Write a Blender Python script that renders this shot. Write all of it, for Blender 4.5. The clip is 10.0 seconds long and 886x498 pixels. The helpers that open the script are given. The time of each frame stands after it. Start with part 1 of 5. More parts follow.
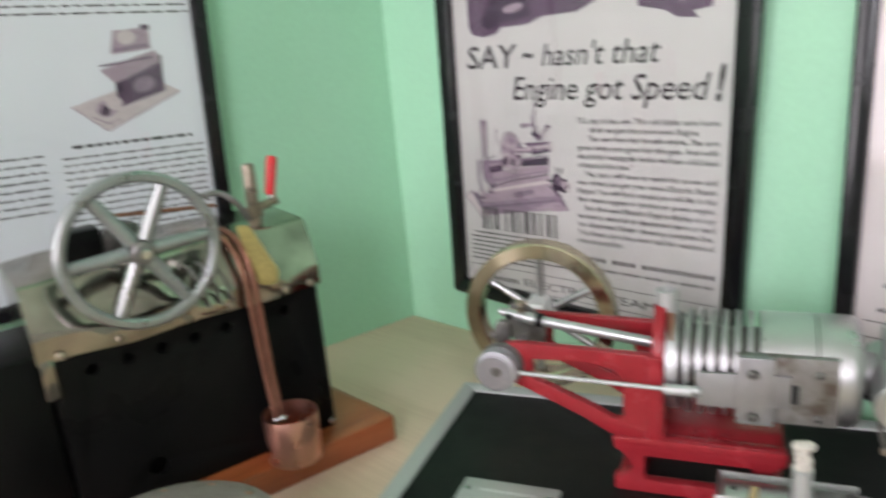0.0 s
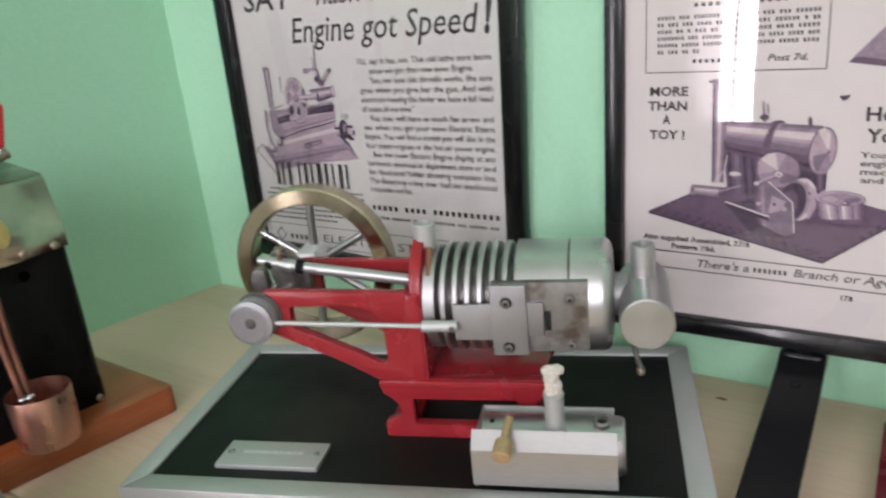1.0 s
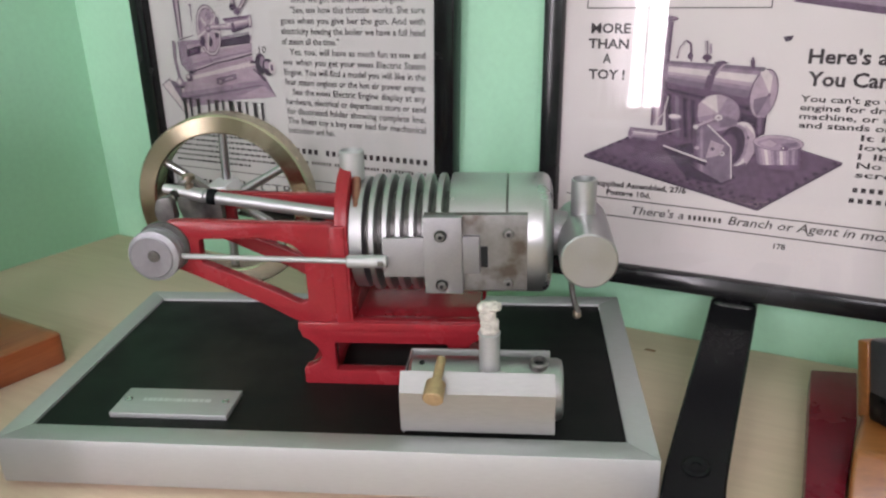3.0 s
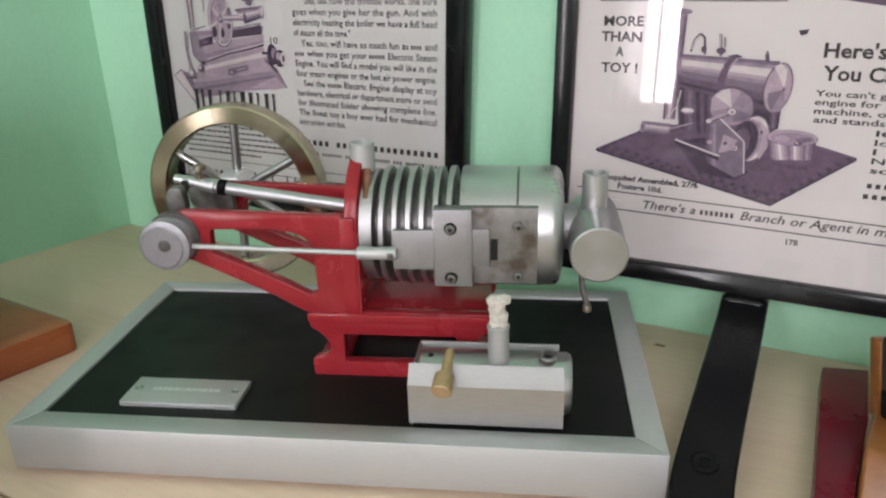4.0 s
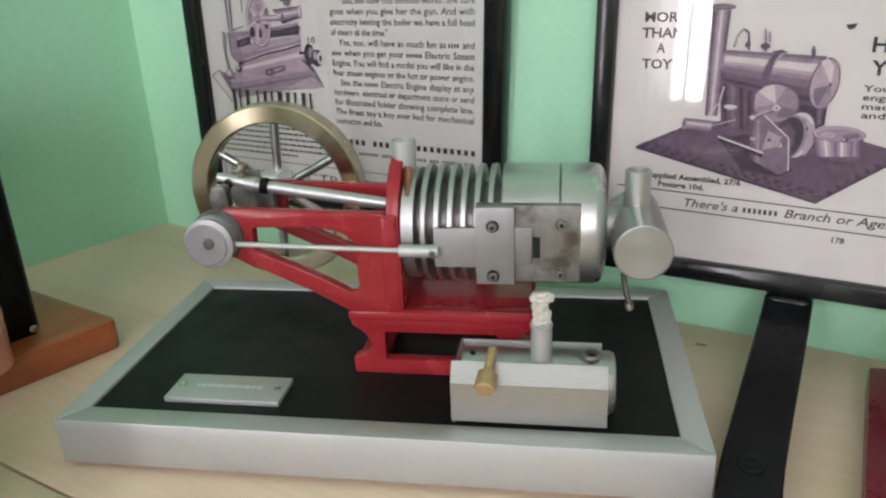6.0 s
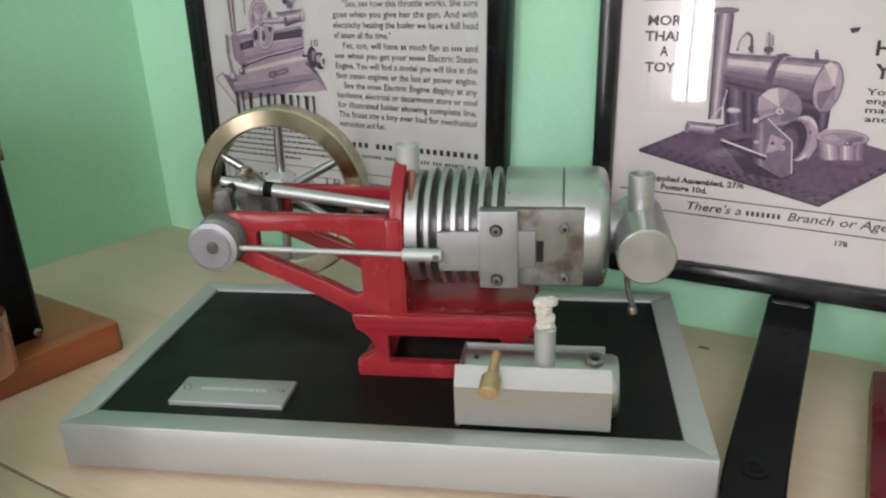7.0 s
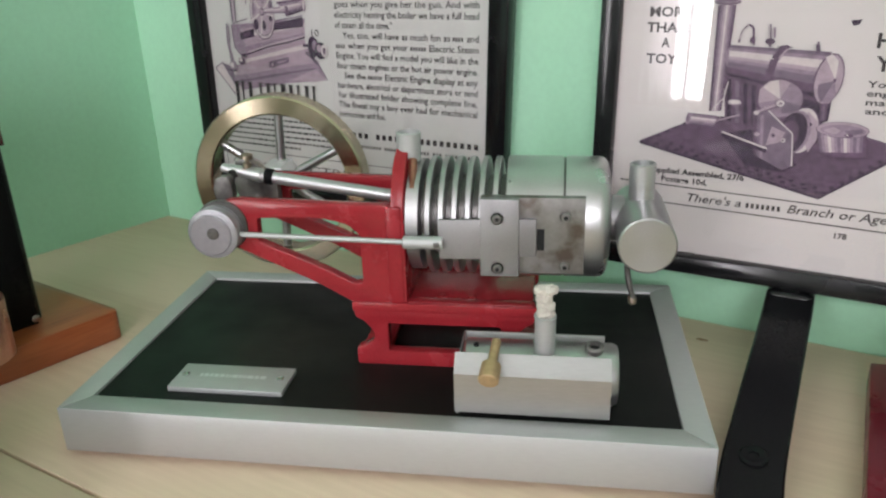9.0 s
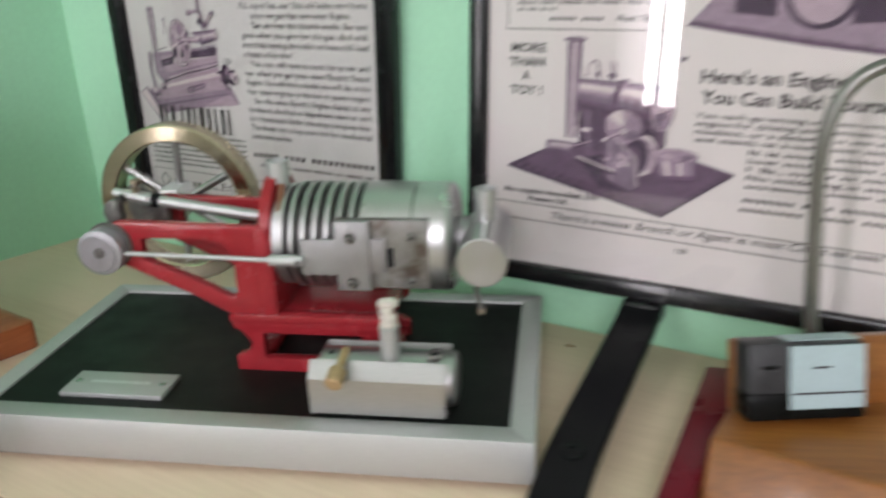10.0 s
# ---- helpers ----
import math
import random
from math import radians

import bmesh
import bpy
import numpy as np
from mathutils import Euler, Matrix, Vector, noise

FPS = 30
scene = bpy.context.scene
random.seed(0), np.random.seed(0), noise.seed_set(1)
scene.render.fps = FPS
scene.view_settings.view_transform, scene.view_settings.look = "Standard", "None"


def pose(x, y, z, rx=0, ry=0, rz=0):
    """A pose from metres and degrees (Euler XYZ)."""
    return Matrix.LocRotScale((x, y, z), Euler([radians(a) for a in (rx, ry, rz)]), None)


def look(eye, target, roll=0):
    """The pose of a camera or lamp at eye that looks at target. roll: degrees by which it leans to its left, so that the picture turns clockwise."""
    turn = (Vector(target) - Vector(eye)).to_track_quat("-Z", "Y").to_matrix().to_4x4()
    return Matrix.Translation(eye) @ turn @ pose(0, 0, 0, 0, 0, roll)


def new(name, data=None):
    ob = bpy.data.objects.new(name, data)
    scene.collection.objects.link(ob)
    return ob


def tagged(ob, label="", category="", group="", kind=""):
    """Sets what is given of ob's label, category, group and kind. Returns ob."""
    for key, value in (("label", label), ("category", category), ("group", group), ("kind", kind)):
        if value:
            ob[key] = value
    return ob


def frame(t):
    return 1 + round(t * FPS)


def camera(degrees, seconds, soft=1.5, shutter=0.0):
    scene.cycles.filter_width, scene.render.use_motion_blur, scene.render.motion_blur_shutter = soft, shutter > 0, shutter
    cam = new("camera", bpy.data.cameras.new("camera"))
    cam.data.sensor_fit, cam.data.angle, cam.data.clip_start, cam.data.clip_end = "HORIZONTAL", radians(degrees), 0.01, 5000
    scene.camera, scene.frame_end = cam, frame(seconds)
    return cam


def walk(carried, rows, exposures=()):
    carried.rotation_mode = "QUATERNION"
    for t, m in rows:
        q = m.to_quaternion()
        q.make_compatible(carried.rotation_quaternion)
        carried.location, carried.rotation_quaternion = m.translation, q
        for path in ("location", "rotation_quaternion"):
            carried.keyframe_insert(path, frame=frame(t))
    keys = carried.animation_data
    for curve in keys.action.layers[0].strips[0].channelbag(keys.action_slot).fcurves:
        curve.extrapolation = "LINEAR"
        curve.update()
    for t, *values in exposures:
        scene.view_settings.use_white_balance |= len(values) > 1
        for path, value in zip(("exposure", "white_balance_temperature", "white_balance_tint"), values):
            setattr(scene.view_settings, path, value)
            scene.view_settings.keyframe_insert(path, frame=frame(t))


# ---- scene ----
cam = camera(60.3, 10.0, soft=2.3, shutter=0.5)
PATH = [
    (0, (0.187, -0.337, 0.288), (-0.56, 1.428, -0.283), -5.4),
    (0.2, (0.207, -0.329, 0.283), (-0.449, 1.462, -0.322), -5.0),
    (0.5, (0.233, -0.312, 0.266), (-0.348, 1.501, -0.345), -5.4),
    (1, (0.243, -0.299, 0.253), (-0.201, 1.539, -0.4), -5.9),
    (1.5, (0.238, -0.293, 0.238), (-0.079, 1.567, -0.425), -4.5),
    (2, (0.231, -0.286, 0.227), (-0.008, 1.58, -0.451), -2.9),
    (2.5, (0.227, -0.283, 0.222), (0.022, 1.579, -0.477), -2.0),
    (4, (0.227, -0.282, 0.221), (-0.007, 1.566, -0.507), -1.7),
    (4.5, (0.222, -0.281, 0.216), (-0.039, 1.56, -0.521), -1.9),
    (5, (0.22, -0.281, 0.216), (-0.059, 1.556, -0.523), -1.9),
    (5.5, (0.22, -0.283, 0.218), (-0.073, 1.557, -0.51), -2.2),
    (7, (0.219, -0.283, 0.222), (-0.087, 1.555, -0.503), -2.5),
    (7.5, (0.219, -0.281, 0.221), (-0.086, 1.557, -0.505), -2.4),
    (8, (0.218, -0.281, 0.218), (-0.081, 1.559, -0.508), -2.1),
    (8.5, (0.217, -0.283, 0.218), (-0.077, 1.556, -0.51), -2.0),
    (9, (0.217, -0.285, 0.218), (-0.079, 1.553, -0.514), -1.9),
    (9.5, (0.221, -0.287, 0.218), (-0.079, 1.552, -0.509), -1.8),
    (9.7, (0.24, -0.287, 0.219), (-0.058, 1.554, -0.504), -1.8),
    (9.8, (0.254, -0.293, 0.222), (-0.041, 1.548, -0.502), -2.0),
    (9.9, (0.27, -0.3, 0.225), (-0.019, 1.546, -0.489), -2.0),
    (10, (0.29, -0.309, 0.236), (0.009, 1.535, -0.485), -2.0),
]
walk(cam, [(t, pose(0, 0, 0.002) @ look(eye, target, roll)) for t, eye, target, roll in PATH],
     ((0, 0.05, 6500, 13), (0.5, 0.04, 6500, 13), (1.0, -0.08, 6500, 14), (2.5, -0.11, 6500, 16), (4.0, -0.14, 6500, 11), (5.5, -0.15, 6500, 8), (9.4, -0.15, 6500, 8), (10.0, -0.14, 6500, 9)))

# ---- world and light ----
world = bpy.data.worlds.new("world")
scene.world = world
world.use_nodes = True
wn = world.node_tree.nodes
sky = wn.new("ShaderNodeTexSky")
sky.sky_type, sky.sun_disc = "NISHITA", False
sky.sun_elevation, sky.sun_rotation = radians(40), radians(200)
wn["Background"].inputs["Strength"].default_value = 0.12
world.node_tree.links.new(sky.outputs[0], wn["Background"].inputs["Color"])

# the room's own axes: x along the wall behind the table, y into that wall
ROOM = Matrix(((0.9304, 0.3665, 0, -0.1358), (-0.3665, 0.9304, 0, 0.3340), (0, 0, 1, 0), (0, 0, 0, 1)))
FLOOR, CEIL, DEEP, WIDE = -0.75, 1.70, -2.6, 2.6
WIN_A = (-0.165, 0.045, -0.045, 1.66)    # narrow curtained window
WIN_B = (0.90, 2.25, 0.62, 1.67)    # wide window, unseen, added to light the room from the right


def window_lamp(name, win, watts, colour):
    d = bpy.data.lights.new(name, "AREA")
    d.shape, d.size, d.size_y = "RECTANGLE", win[1] - win[0], win[3] - win[2]
    d.energy, d.color = watts, colour
    o = new(name, d)
    o.matrix_world = ROOM @ pose((win[0] + win[1]) / 2, DEEP - 0.13, (win[2] + win[3]) / 2, 90, 0, 0)
    return o


# WIN_B's lamp is added fill from the right; WIN_A's stands for sky light
window_lamp("daylight_lamp", WIN_B, 51, (0.985, 0.945, 1.0))
window_lamp("daylight_lamp", WIN_A, 44, (0.99, 0.94, 1.0))


# ---- materials ----
def mat(name, colour, rough=0.5, metal=0.0, vary=0.12, scale=40, fine=400, bump=0.0, stretch=(1, 1, 1), coat=0.0, rvary=0.1,
        spec=0.5, turned="", stain=None):
    m = bpy.data.materials.new(name)
    m.use_nodes = True
    nt = m.node_tree
    p = nt.nodes["Principled BSDF"]
    p.inputs["Metallic"].default_value = metal
    p.inputs["Specular IOR Level"].default_value = spec
    p.inputs["Coat Weight"].default_value = coat
    p.inputs["Coat Roughness"].default_value = 0.08
    co = nt.nodes.new("ShaderNodeTexCoord")
    mp = nt.nodes.new("ShaderNodeMapping")
    mp.inputs["Scale"].default_value = stretch
    nt.links.new(co.outputs["Object"], mp.inputs["Vector"])
    big, small = nt.nodes.new("ShaderNodeTexNoise"), nt.nodes.new("ShaderNodeTexNoise")
    big.inputs["Scale"].default_value, small.inputs["Scale"].default_value = scale, fine
    big.inputs["Detail"].default_value, small.inputs["Detail"].default_value = 4, 3
    for n in (big, small):
        nt.links.new(mp.outputs[0], n.inputs["Vector"])
    mixn = nt.nodes.new("ShaderNodeMath")
    mixn.operation = "ADD"
    nt.links.new(big.outputs["Fac"], mixn.inputs[0])
    nt.links.new(small.outputs["Fac"], mixn.inputs[1])
    ramp = nt.nodes.new("ShaderNodeMapRange")
    ramp.inputs["From Min"].default_value, ramp.inputs["From Max"].default_value = 0.7, 1.3
    ramp.inputs["To Min"].default_value, ramp.inputs["To Max"].default_value = 1 - vary, 1 + vary
    nt.links.new(mixn.outputs[0], ramp.inputs["Value"])
    mul = nt.nodes.new("ShaderNodeMix")
    mul.data_type, mul.blend_type = "RGBA", "MULTIPLY"
    mul.inputs["Factor"].default_value = 1
    mul.inputs["A"].default_value = (*colour, 1)
    nt.links.new(ramp.outputs[0], mul.inputs["B"])
    last = mul
    if stain:
        spot, edge, last = nt.nodes.new("ShaderNodeTexNoise"), nt.nodes.new("ShaderNodeMapRange"), nt.nodes.new("ShaderNodeMix")
        spot.inputs["Scale"].default_value, spot.inputs["Detail"].default_value = 75, 5
        edge.inputs["From Min"].default_value, edge.inputs["From Max"].default_value, edge.inputs["To Max"].default_value = 0.54, 0.68, 0.75
        last.data_type = "RGBA"
        last.inputs["B"].default_value = (*stain, 1)
        nt.links.new(co.outputs["Object"], spot.inputs["Vector"])
        nt.links.new(spot.outputs["Fac"], edge.inputs["Value"])
        nt.links.new(edge.outputs[0], last.inputs["Factor"])
        nt.links.new(mul.outputs["Result"], last.inputs["A"])
    nt.links.new(last.outputs["Result"], p.inputs["Base Color"])
    rr = nt.nodes.new("ShaderNodeMapRange")
    rr.inputs["From Min"].default_value, rr.inputs["From Max"].default_value = 0.3, 0.7
    rr.inputs["To Min"].default_value, rr.inputs["To Max"].default_value = max(0.02, rough - rvary), min(1, rough + rvary)
    nt.links.new(big.outputs["Fac"], rr.inputs["Value"])
    nt.links.new(rr.outputs[0], p.inputs["Roughness"])
    if turned:
        tg = nt.nodes.new("ShaderNodeTangent")
        tg.direction_type, tg.axis = "RADIAL", turned
        p.inputs["Anisotropic"].default_value = 0.9 if metal == 1 and rough < 0.3 else 0.4
        p.inputs["Anisotropic Rotation"].default_value = 0.25 if turned == "Y" else 0.0
        nt.links.new(tg.outputs[0], p.inputs["Tangent"])
    if bump:
        b = nt.nodes.new("ShaderNodeBump")
        b.inputs["Strength"].default_value, b.inputs["Distance"].default_value = min(1, bump), 0.0004
        nt.links.new(small.outputs["Fac"], b.inputs["Height"])
        nt.links.new(b.outputs[0], p.inputs["Normal"])
    return m


def wood(name, dark, light, rough, along, rings=26, coat=0.0, spec=0.5):
    """along: 0, 1 or 2, the axis that the grain follows."""
    m = bpy.data.materials.new(name)
    m.use_nodes = True
    nt = m.node_tree
    p = nt.nodes["Principled BSDF"]
    p.inputs["Roughness"].default_value = rough
    p.inputs["Coat Weight"].default_value = coat
    p.inputs["Specular IOR Level"].default_value = spec
    p.inputs["Coat Roughness"].default_value = 0.15
    co, mp = nt.nodes.new("ShaderNodeTexCoord"), nt.nodes.new("ShaderNodeMapping")
    s = [1.0, 1.0, 1.0]
    s[along] = 0.07
    mp.inputs["Scale"].default_value = s
    nt.links.new(co.outputs["Object"], mp.inputs["Vector"])
    warp = nt.nodes.new("ShaderNodeTexNoise")
    warp.inputs["Scale"].default_value, warp.inputs["Detail"].default_value, warp.inputs["Distortion"].default_value = rings, 6, 0.8
    fib = nt.nodes.new("ShaderNodeTexNoise")
    fib.inputs["Scale"].default_value, fib.inputs["Detail"].default_value = rings * 22, 3
    blot = nt.nodes.new("ShaderNodeTexNoise")
    blot.inputs["Scale"].default_value = 9
    nt.links.new(mp.outputs[0], warp.inputs["Vector"])
    nt.links.new(mp.outputs[0], fib.inputs["Vector"])
    nt.links.new(co.outputs["Object"], blot.inputs["Vector"])
    a1 = nt.nodes.new("ShaderNodeMath")
    a1.operation = "MULTIPLY_ADD"
    a1.inputs[1].default_value = 0.45
    nt.links.new(fib.outputs["Fac"], a1.inputs[0])
    nt.links.new(warp.outputs["Fac"], a1.inputs[2])
    a2 = nt.nodes.new("ShaderNodeMath")
    a2.operation = "MULTIPLY_ADD"
    a2.inputs[1].default_value = 0.3
    nt.links.new(blot.outputs["Fac"], a2.inputs[0])
    nt.links.new(a1.outputs[0], a2.inputs[2])
    ramp = nt.nodes.new("ShaderNodeValToRGB")
    ramp.color_ramp.elements[0].position, ramp.color_ramp.elements[1].position = 0.62, 1.0
    ramp.color_ramp.elements[0].color, ramp.color_ramp.elements[1].color = (*dark, 1), (*light, 1)
    nt.links.new(a2.outputs[0], ramp.inputs["Fac"])
    nt.links.new(ramp.outputs["Color"], p.inputs["Base Color"])
    b = nt.nodes.new("ShaderNodeBump")
    b.inputs["Strength"].default_value, b.inputs["Distance"].default_value = 0.25, 0.0004
    nt.links.new(fib.outputs["Fac"], b.inputs["Height"])
    nt.links.new(b.outputs[0], p.inputs["Normal"])
    return m


def pane_glass(name, base=0.08, rough=0.0):
    m = bpy.data.materials.new(name)
    m.use_nodes = True
    nt = m.node_tree
    out = nt.nodes["Material Output"]
    nt.nodes.remove(nt.nodes["Principled BSDF"])
    t, g = nt.nodes.new("ShaderNodeBsdfTransparent"), nt.nodes.new("ShaderNodeBsdfGlossy")
    g.inputs["Roughness"].default_value = rough
    f, x = nt.nodes.new("ShaderNodeLayerWeight"), nt.nodes.new("ShaderNodeMixShader")
    f.inputs["Blend"].default_value = 0.5
    p5, k = nt.nodes.new("ShaderNodeMath"), nt.nodes.new("ShaderNodeMath")
    p5.operation, k.operation = "POWER", "MULTIPLY_ADD"
    p5.inputs[1].default_value, k.inputs[1].default_value, k.inputs[2].default_value = 5, 1 - base, base
    nt.links.new(f.outputs["Facing"], p5.inputs[0])
    nt.links.new(p5.outputs[0], k.inputs[0])
    nt.links.new(k.outputs[0], x.inputs[0])
    nt.links.new(t.outputs[0], x.inputs[1])
    nt.links.new(g.outputs[0], x.inputs[2])
    nt.links.new(x.outputs[0], out.inputs["Surface"])
    return m


def curtain_cloth(name, colour):
    m = bpy.data.materials.new(name)
    m.use_nodes = True
    nt = m.node_tree
    nt.nodes.remove(nt.nodes["Principled BSDF"])
    d, t, x = nt.nodes.new("ShaderNodeBsdfDiffuse"), nt.nodes.new("ShaderNodeBsdfTranslucent"), nt.nodes.new("ShaderNodeMixShader")
    d.inputs["Color"].default_value = t.inputs["Color"].default_value = (*colour, 1)
    x.inputs[0].default_value = 0.85
    nt.links.new(d.outputs[0], x.inputs[1])
    nt.links.new(t.outputs[0], x.inputs[2])
    nt.links.new(x.outputs[0], nt.nodes["Material Output"].inputs["Surface"])
    return m


# kept pale so the unseen east wall bounces light onto the west wall
BROWNW = mat("grey_panelling", (0.52, 0.50, 0.49), 0.5, vary=0.15, scale=6, stretch=(3, 3, 0.3))
WALL = mat("green_wall_paint", (0.385, 0.69, 0.48), 0.5, vary=0.04, scale=3, fine=260, bump=0.06)
CREAM = mat("cream_wall_paint", (0.40, 0.37, 0.35), 0.6, vary=0.05, scale=3)
WHITE = mat("white_paint", (0.78, 0.78, 0.75), 0.6, vary=0.04, scale=4)
FLOORM = mat("floor_vinyl", (0.40, 0.33, 0.26), 0.45, vary=0.15, scale=5)
TABLE = wood("pale_pine", (0.65, 0.485, 0.36), (0.765, 0.595, 0.455), 0.5, 0, rings=14, spec=0.22)
REDWOOD = wood("orange_varnished_wood", (0.21, 0.047, 0.016), (0.40, 0.112, 0.037), 0.28, 0, rings=30, coat=0.35)
OAK = wood("golden_brown_wood", (0.17, 0.052, 0.012), (0.31, 0.112, 0.026), 0.36, 0, rings=18, coat=0.2)
MAROON = mat("maroon_lacquer", (0.15, 0.008, 0.018), 0.30, vary=0.12, scale=30, coat=0.0, spec=0.16)
ANOD = mat("anodised_aluminium", (0.49, 0.485, 0.49), 0.52, 0.5, vary=0.04, scale=25, fine=900, bump=0.06, stretch=(0.2, 1, 1))
ALU = mat("machined_aluminium", (0.43, 0.425, 0.43), 0.34, 1.0, vary=0.06, scale=60, fine=1500, bump=0.08, stretch=(1, 0.15, 0.15))
ALUX = mat("lathe_turned_aluminium", (0.46, 0.447, 0.457), 0.40, 1.0, vary=0.03, scale=60, fine=1500, rvary=0.04, turned="X")
SATIN = mat("satin_aluminium", (0.335, 0.32, 0.33), 0.46, 0.75, vary=0.07, scale=70, fine=1400, bump=0.05)
STEEL = mat("polished_steel", (0.58, 0.58, 0.58), 0.16, 1.0, vary=0.05, scale=50, fine=900, rvary=0.05)
DULL = mat("dull_steel_plate", (0.24, 0.225, 0.22), 0.44, 0.75, vary=0.22, scale=45, fine=260, bump=0.05)
VALVE = mat("oil_stained_steel_plate", (0.27, 0.255, 0.25), 0.42, 0.75, vary=0.18, scale=45, fine=260, bump=0.05, stain=(0.10, 0.065, 0.045))
# dark steel parts; also paints shade on the barrel and in the cap groove
DARKST = mat("dark_oiled_steel_and_shade", (0.16, 0.15, 0.145), 0.38, 0.8, vary=0.25, scale=120)
BRASS = mat("brushed_brass", (0.50, 0.43, 0.31), 0.22, 1.0, vary=0.03, scale=45, fine=1200, rvary=0.03, turned="Y")
BRASSY = mat("yellow_brass", (0.38, 0.26, 0.13), 0.40, 0.75, vary=0.12, scale=80)
SHEET = mat("folded_aluminium_sheet", (0.46, 0.44, 0.45), 0.34, 0.95, vary=0.05, scale=50, fine=1300, bump=0.04, stretch=(0.15, 1, 1))
TAPB = mat("browned_brass", (0.42, 0.285, 0.155), 0.48, 0.35, vary=0.15, scale=90)
TARN = mat("tarnished_nickel", (0.30, 0.245, 0.19), 0.36, 0.85, vary=0.3, scale=110)
BRIGHT = mat("bright_filed_aluminium", (0.70, 0.70, 0.71), 0.40, 0.5, vary=0.05, scale=80)
RODM = mat("drawn_aluminium", (0.50, 0.495, 0.505), 0.38, 0.8, vary=0.06, scale=70, stretch=(0.1, 1, 1))
CAPM = mat("matt_turned_aluminium", (0.49, 0.48, 0.485), 0.31, 0.9, vary=0.05, scale=60, fine=1500, rvary=0.05, turned="X")
HEADM = mat("brushed_round_aluminium", (0.45, 0.44, 0.445), 0.34, 0.9, vary=0.06, scale=60, fine=1500, rvary=0.06, turned="Y")
FACEM = mat("lilac_grey_faced_metal", (0.33, 0.31, 0.34), 0.42, 0.7, vary=0.08, scale=80)
COPPER = mat("satin_copper", (0.62, 0.33, 0.26), 0.32, 0.95, vary=0.12, scale=60, fine=900)
OLDCOP = mat("tarnished_copper", (0.36, 0.16, 0.115), 0.40, 0.85, vary=0.2, scale=90)
CHROME = mat("chrome_sheet", (0.34, 0.295, 0.26), 0.14, 1.0, vary=0.4, scale=16, fine=45, rvary=0.08)
GREYW = mat("grey_cast_metal", (0.33, 0.34, 0.345), 0.34, 0.75, vary=0.10, scale=60, bump=0.1)
TINGREY = mat("grey_tin_lid", (0.30, 0.25, 0.235), 0.5, 0.3, vary=0.18, scale=30, bump=0.15)
REDP = mat("red_enamel", (0.30, 0.020, 0.028), 0.22, vary=0.10, scale=70, fine=700, bump=0.03, spec=0.32)
REDPL = mat("red_plastic", (0.62, 0.015, 0.02), 0.35, vary=0.05)
BLACKP = mat("black_leathered_panel", (0.007, 0.008, 0.0075), 0.45, vary=0.3, scale=40, fine=2200, bump=0.25, spec=0.16)
BLACKE = mat("black_enamel", (0.005, 0.005, 0.005), 0.34, vary=0.3, scale=20, fine=500, bump=0.05, spec=0.11)
BLACKF = mat("black_frame_lacquer", (0.007, 0.007, 0.008), 0.22, vary=0.2, scale=30, coat=0.1, spec=0.35)
BLACKM = mat("black_painted_steel", (0.008, 0.008, 0.009), 0.16, spec=0.11, vary=0.2, scale=30, fine=800, bump=0.01, rvary=0.04)
GREYAN = mat("lilac_grey_anodised", (0.37, 0.355, 0.385), 0.5, 0.6, vary=0.08, scale=80)
TUBE = mat("grey_metal_tube", (0.22, 0.21, 0.20), 0.35, 0.8, vary=0.1)
# near-black colour standing for the shade inside holes and hollows
VOID = mat("bore_and_recess_shade", (0.006, 0.006, 0.006), 0.8, vary=0.2)
CERAMIC = mat("offwhite_wick", (0.58, 0.53, 0.48), 0.85, vary=0.15, scale=200, bump=0.5)
PAPER1 = mat("cream_paper", (0.565, 0.54, 0.53), 0.85, vary=0.03, scale=12, fine=900, bump=0.04)
PAPER2 = mat("pinkish_paper", (0.61, 0.55, 0.55), 0.85, vary=0.04, scale=10, fine=900, bump=0.04)
PAPER3 = mat("white_paper", (0.72, 0.73, 0.77), 0.85, vary=0.03, scale=12, fine=900, bump=0.04)
INK = mat("black_ink", (0.035, 0.025, 0.03), 0.8, vary=0.25, scale=300)
INK1 = mat("deep_purple_ink", (0.055, 0.032, 0.060), 0.8, vary=0.45, scale=260)
INK2 = mat("purple_ink", (0.12, 0.072, 0.118), 0.8, vary=0.30, scale=160)
INK3 = mat("lilac_ink", (0.27, 0.195, 0.255), 0.8, vary=0.22, scale=160)
INK4 = mat("pale_lilac_ink", (0.37, 0.275, 0.33), 0.8, vary=0.15, scale=160)
INK5 = mat("grey_lilac_ink", (0.17, 0.12, 0.17), 0.8, vary=0.2, scale=160)
INK6 = mat("faint_lilac_ink", (0.55, 0.47, 0.48), 0.8, vary=0.1, scale=160)
LABEL = mat("pale_blue_label", (0.38, 0.46, 0.50), 0.5, vary=0.06)
BLACKB = mat("black_plastic_box", (0.034, 0.032, 0.036), 0.4, spec=0.3, vary=0.2, scale=60, bump=0.1)
YELLOW = mat("yellowed_brass_strap", (0.48, 0.37, 0.14), 0.4, 0.25, vary=0.2, scale=60)
GLASS = pane_glass("picture_glass", 0.055, 0.018)
WGLASS = pane_glass("window_glass", 0.04)
CURTAIN = curtain_cloth("sheer_curtain", (0.90, 0.87, 0.88))


# ---- building helpers ----
def thing(name, m, label, category, group="", kind=""):
    o = new(name)
    o.empty_display_size = 0.02
    o.matrix_world = m
    return tagged(o, label, category, group, kind)


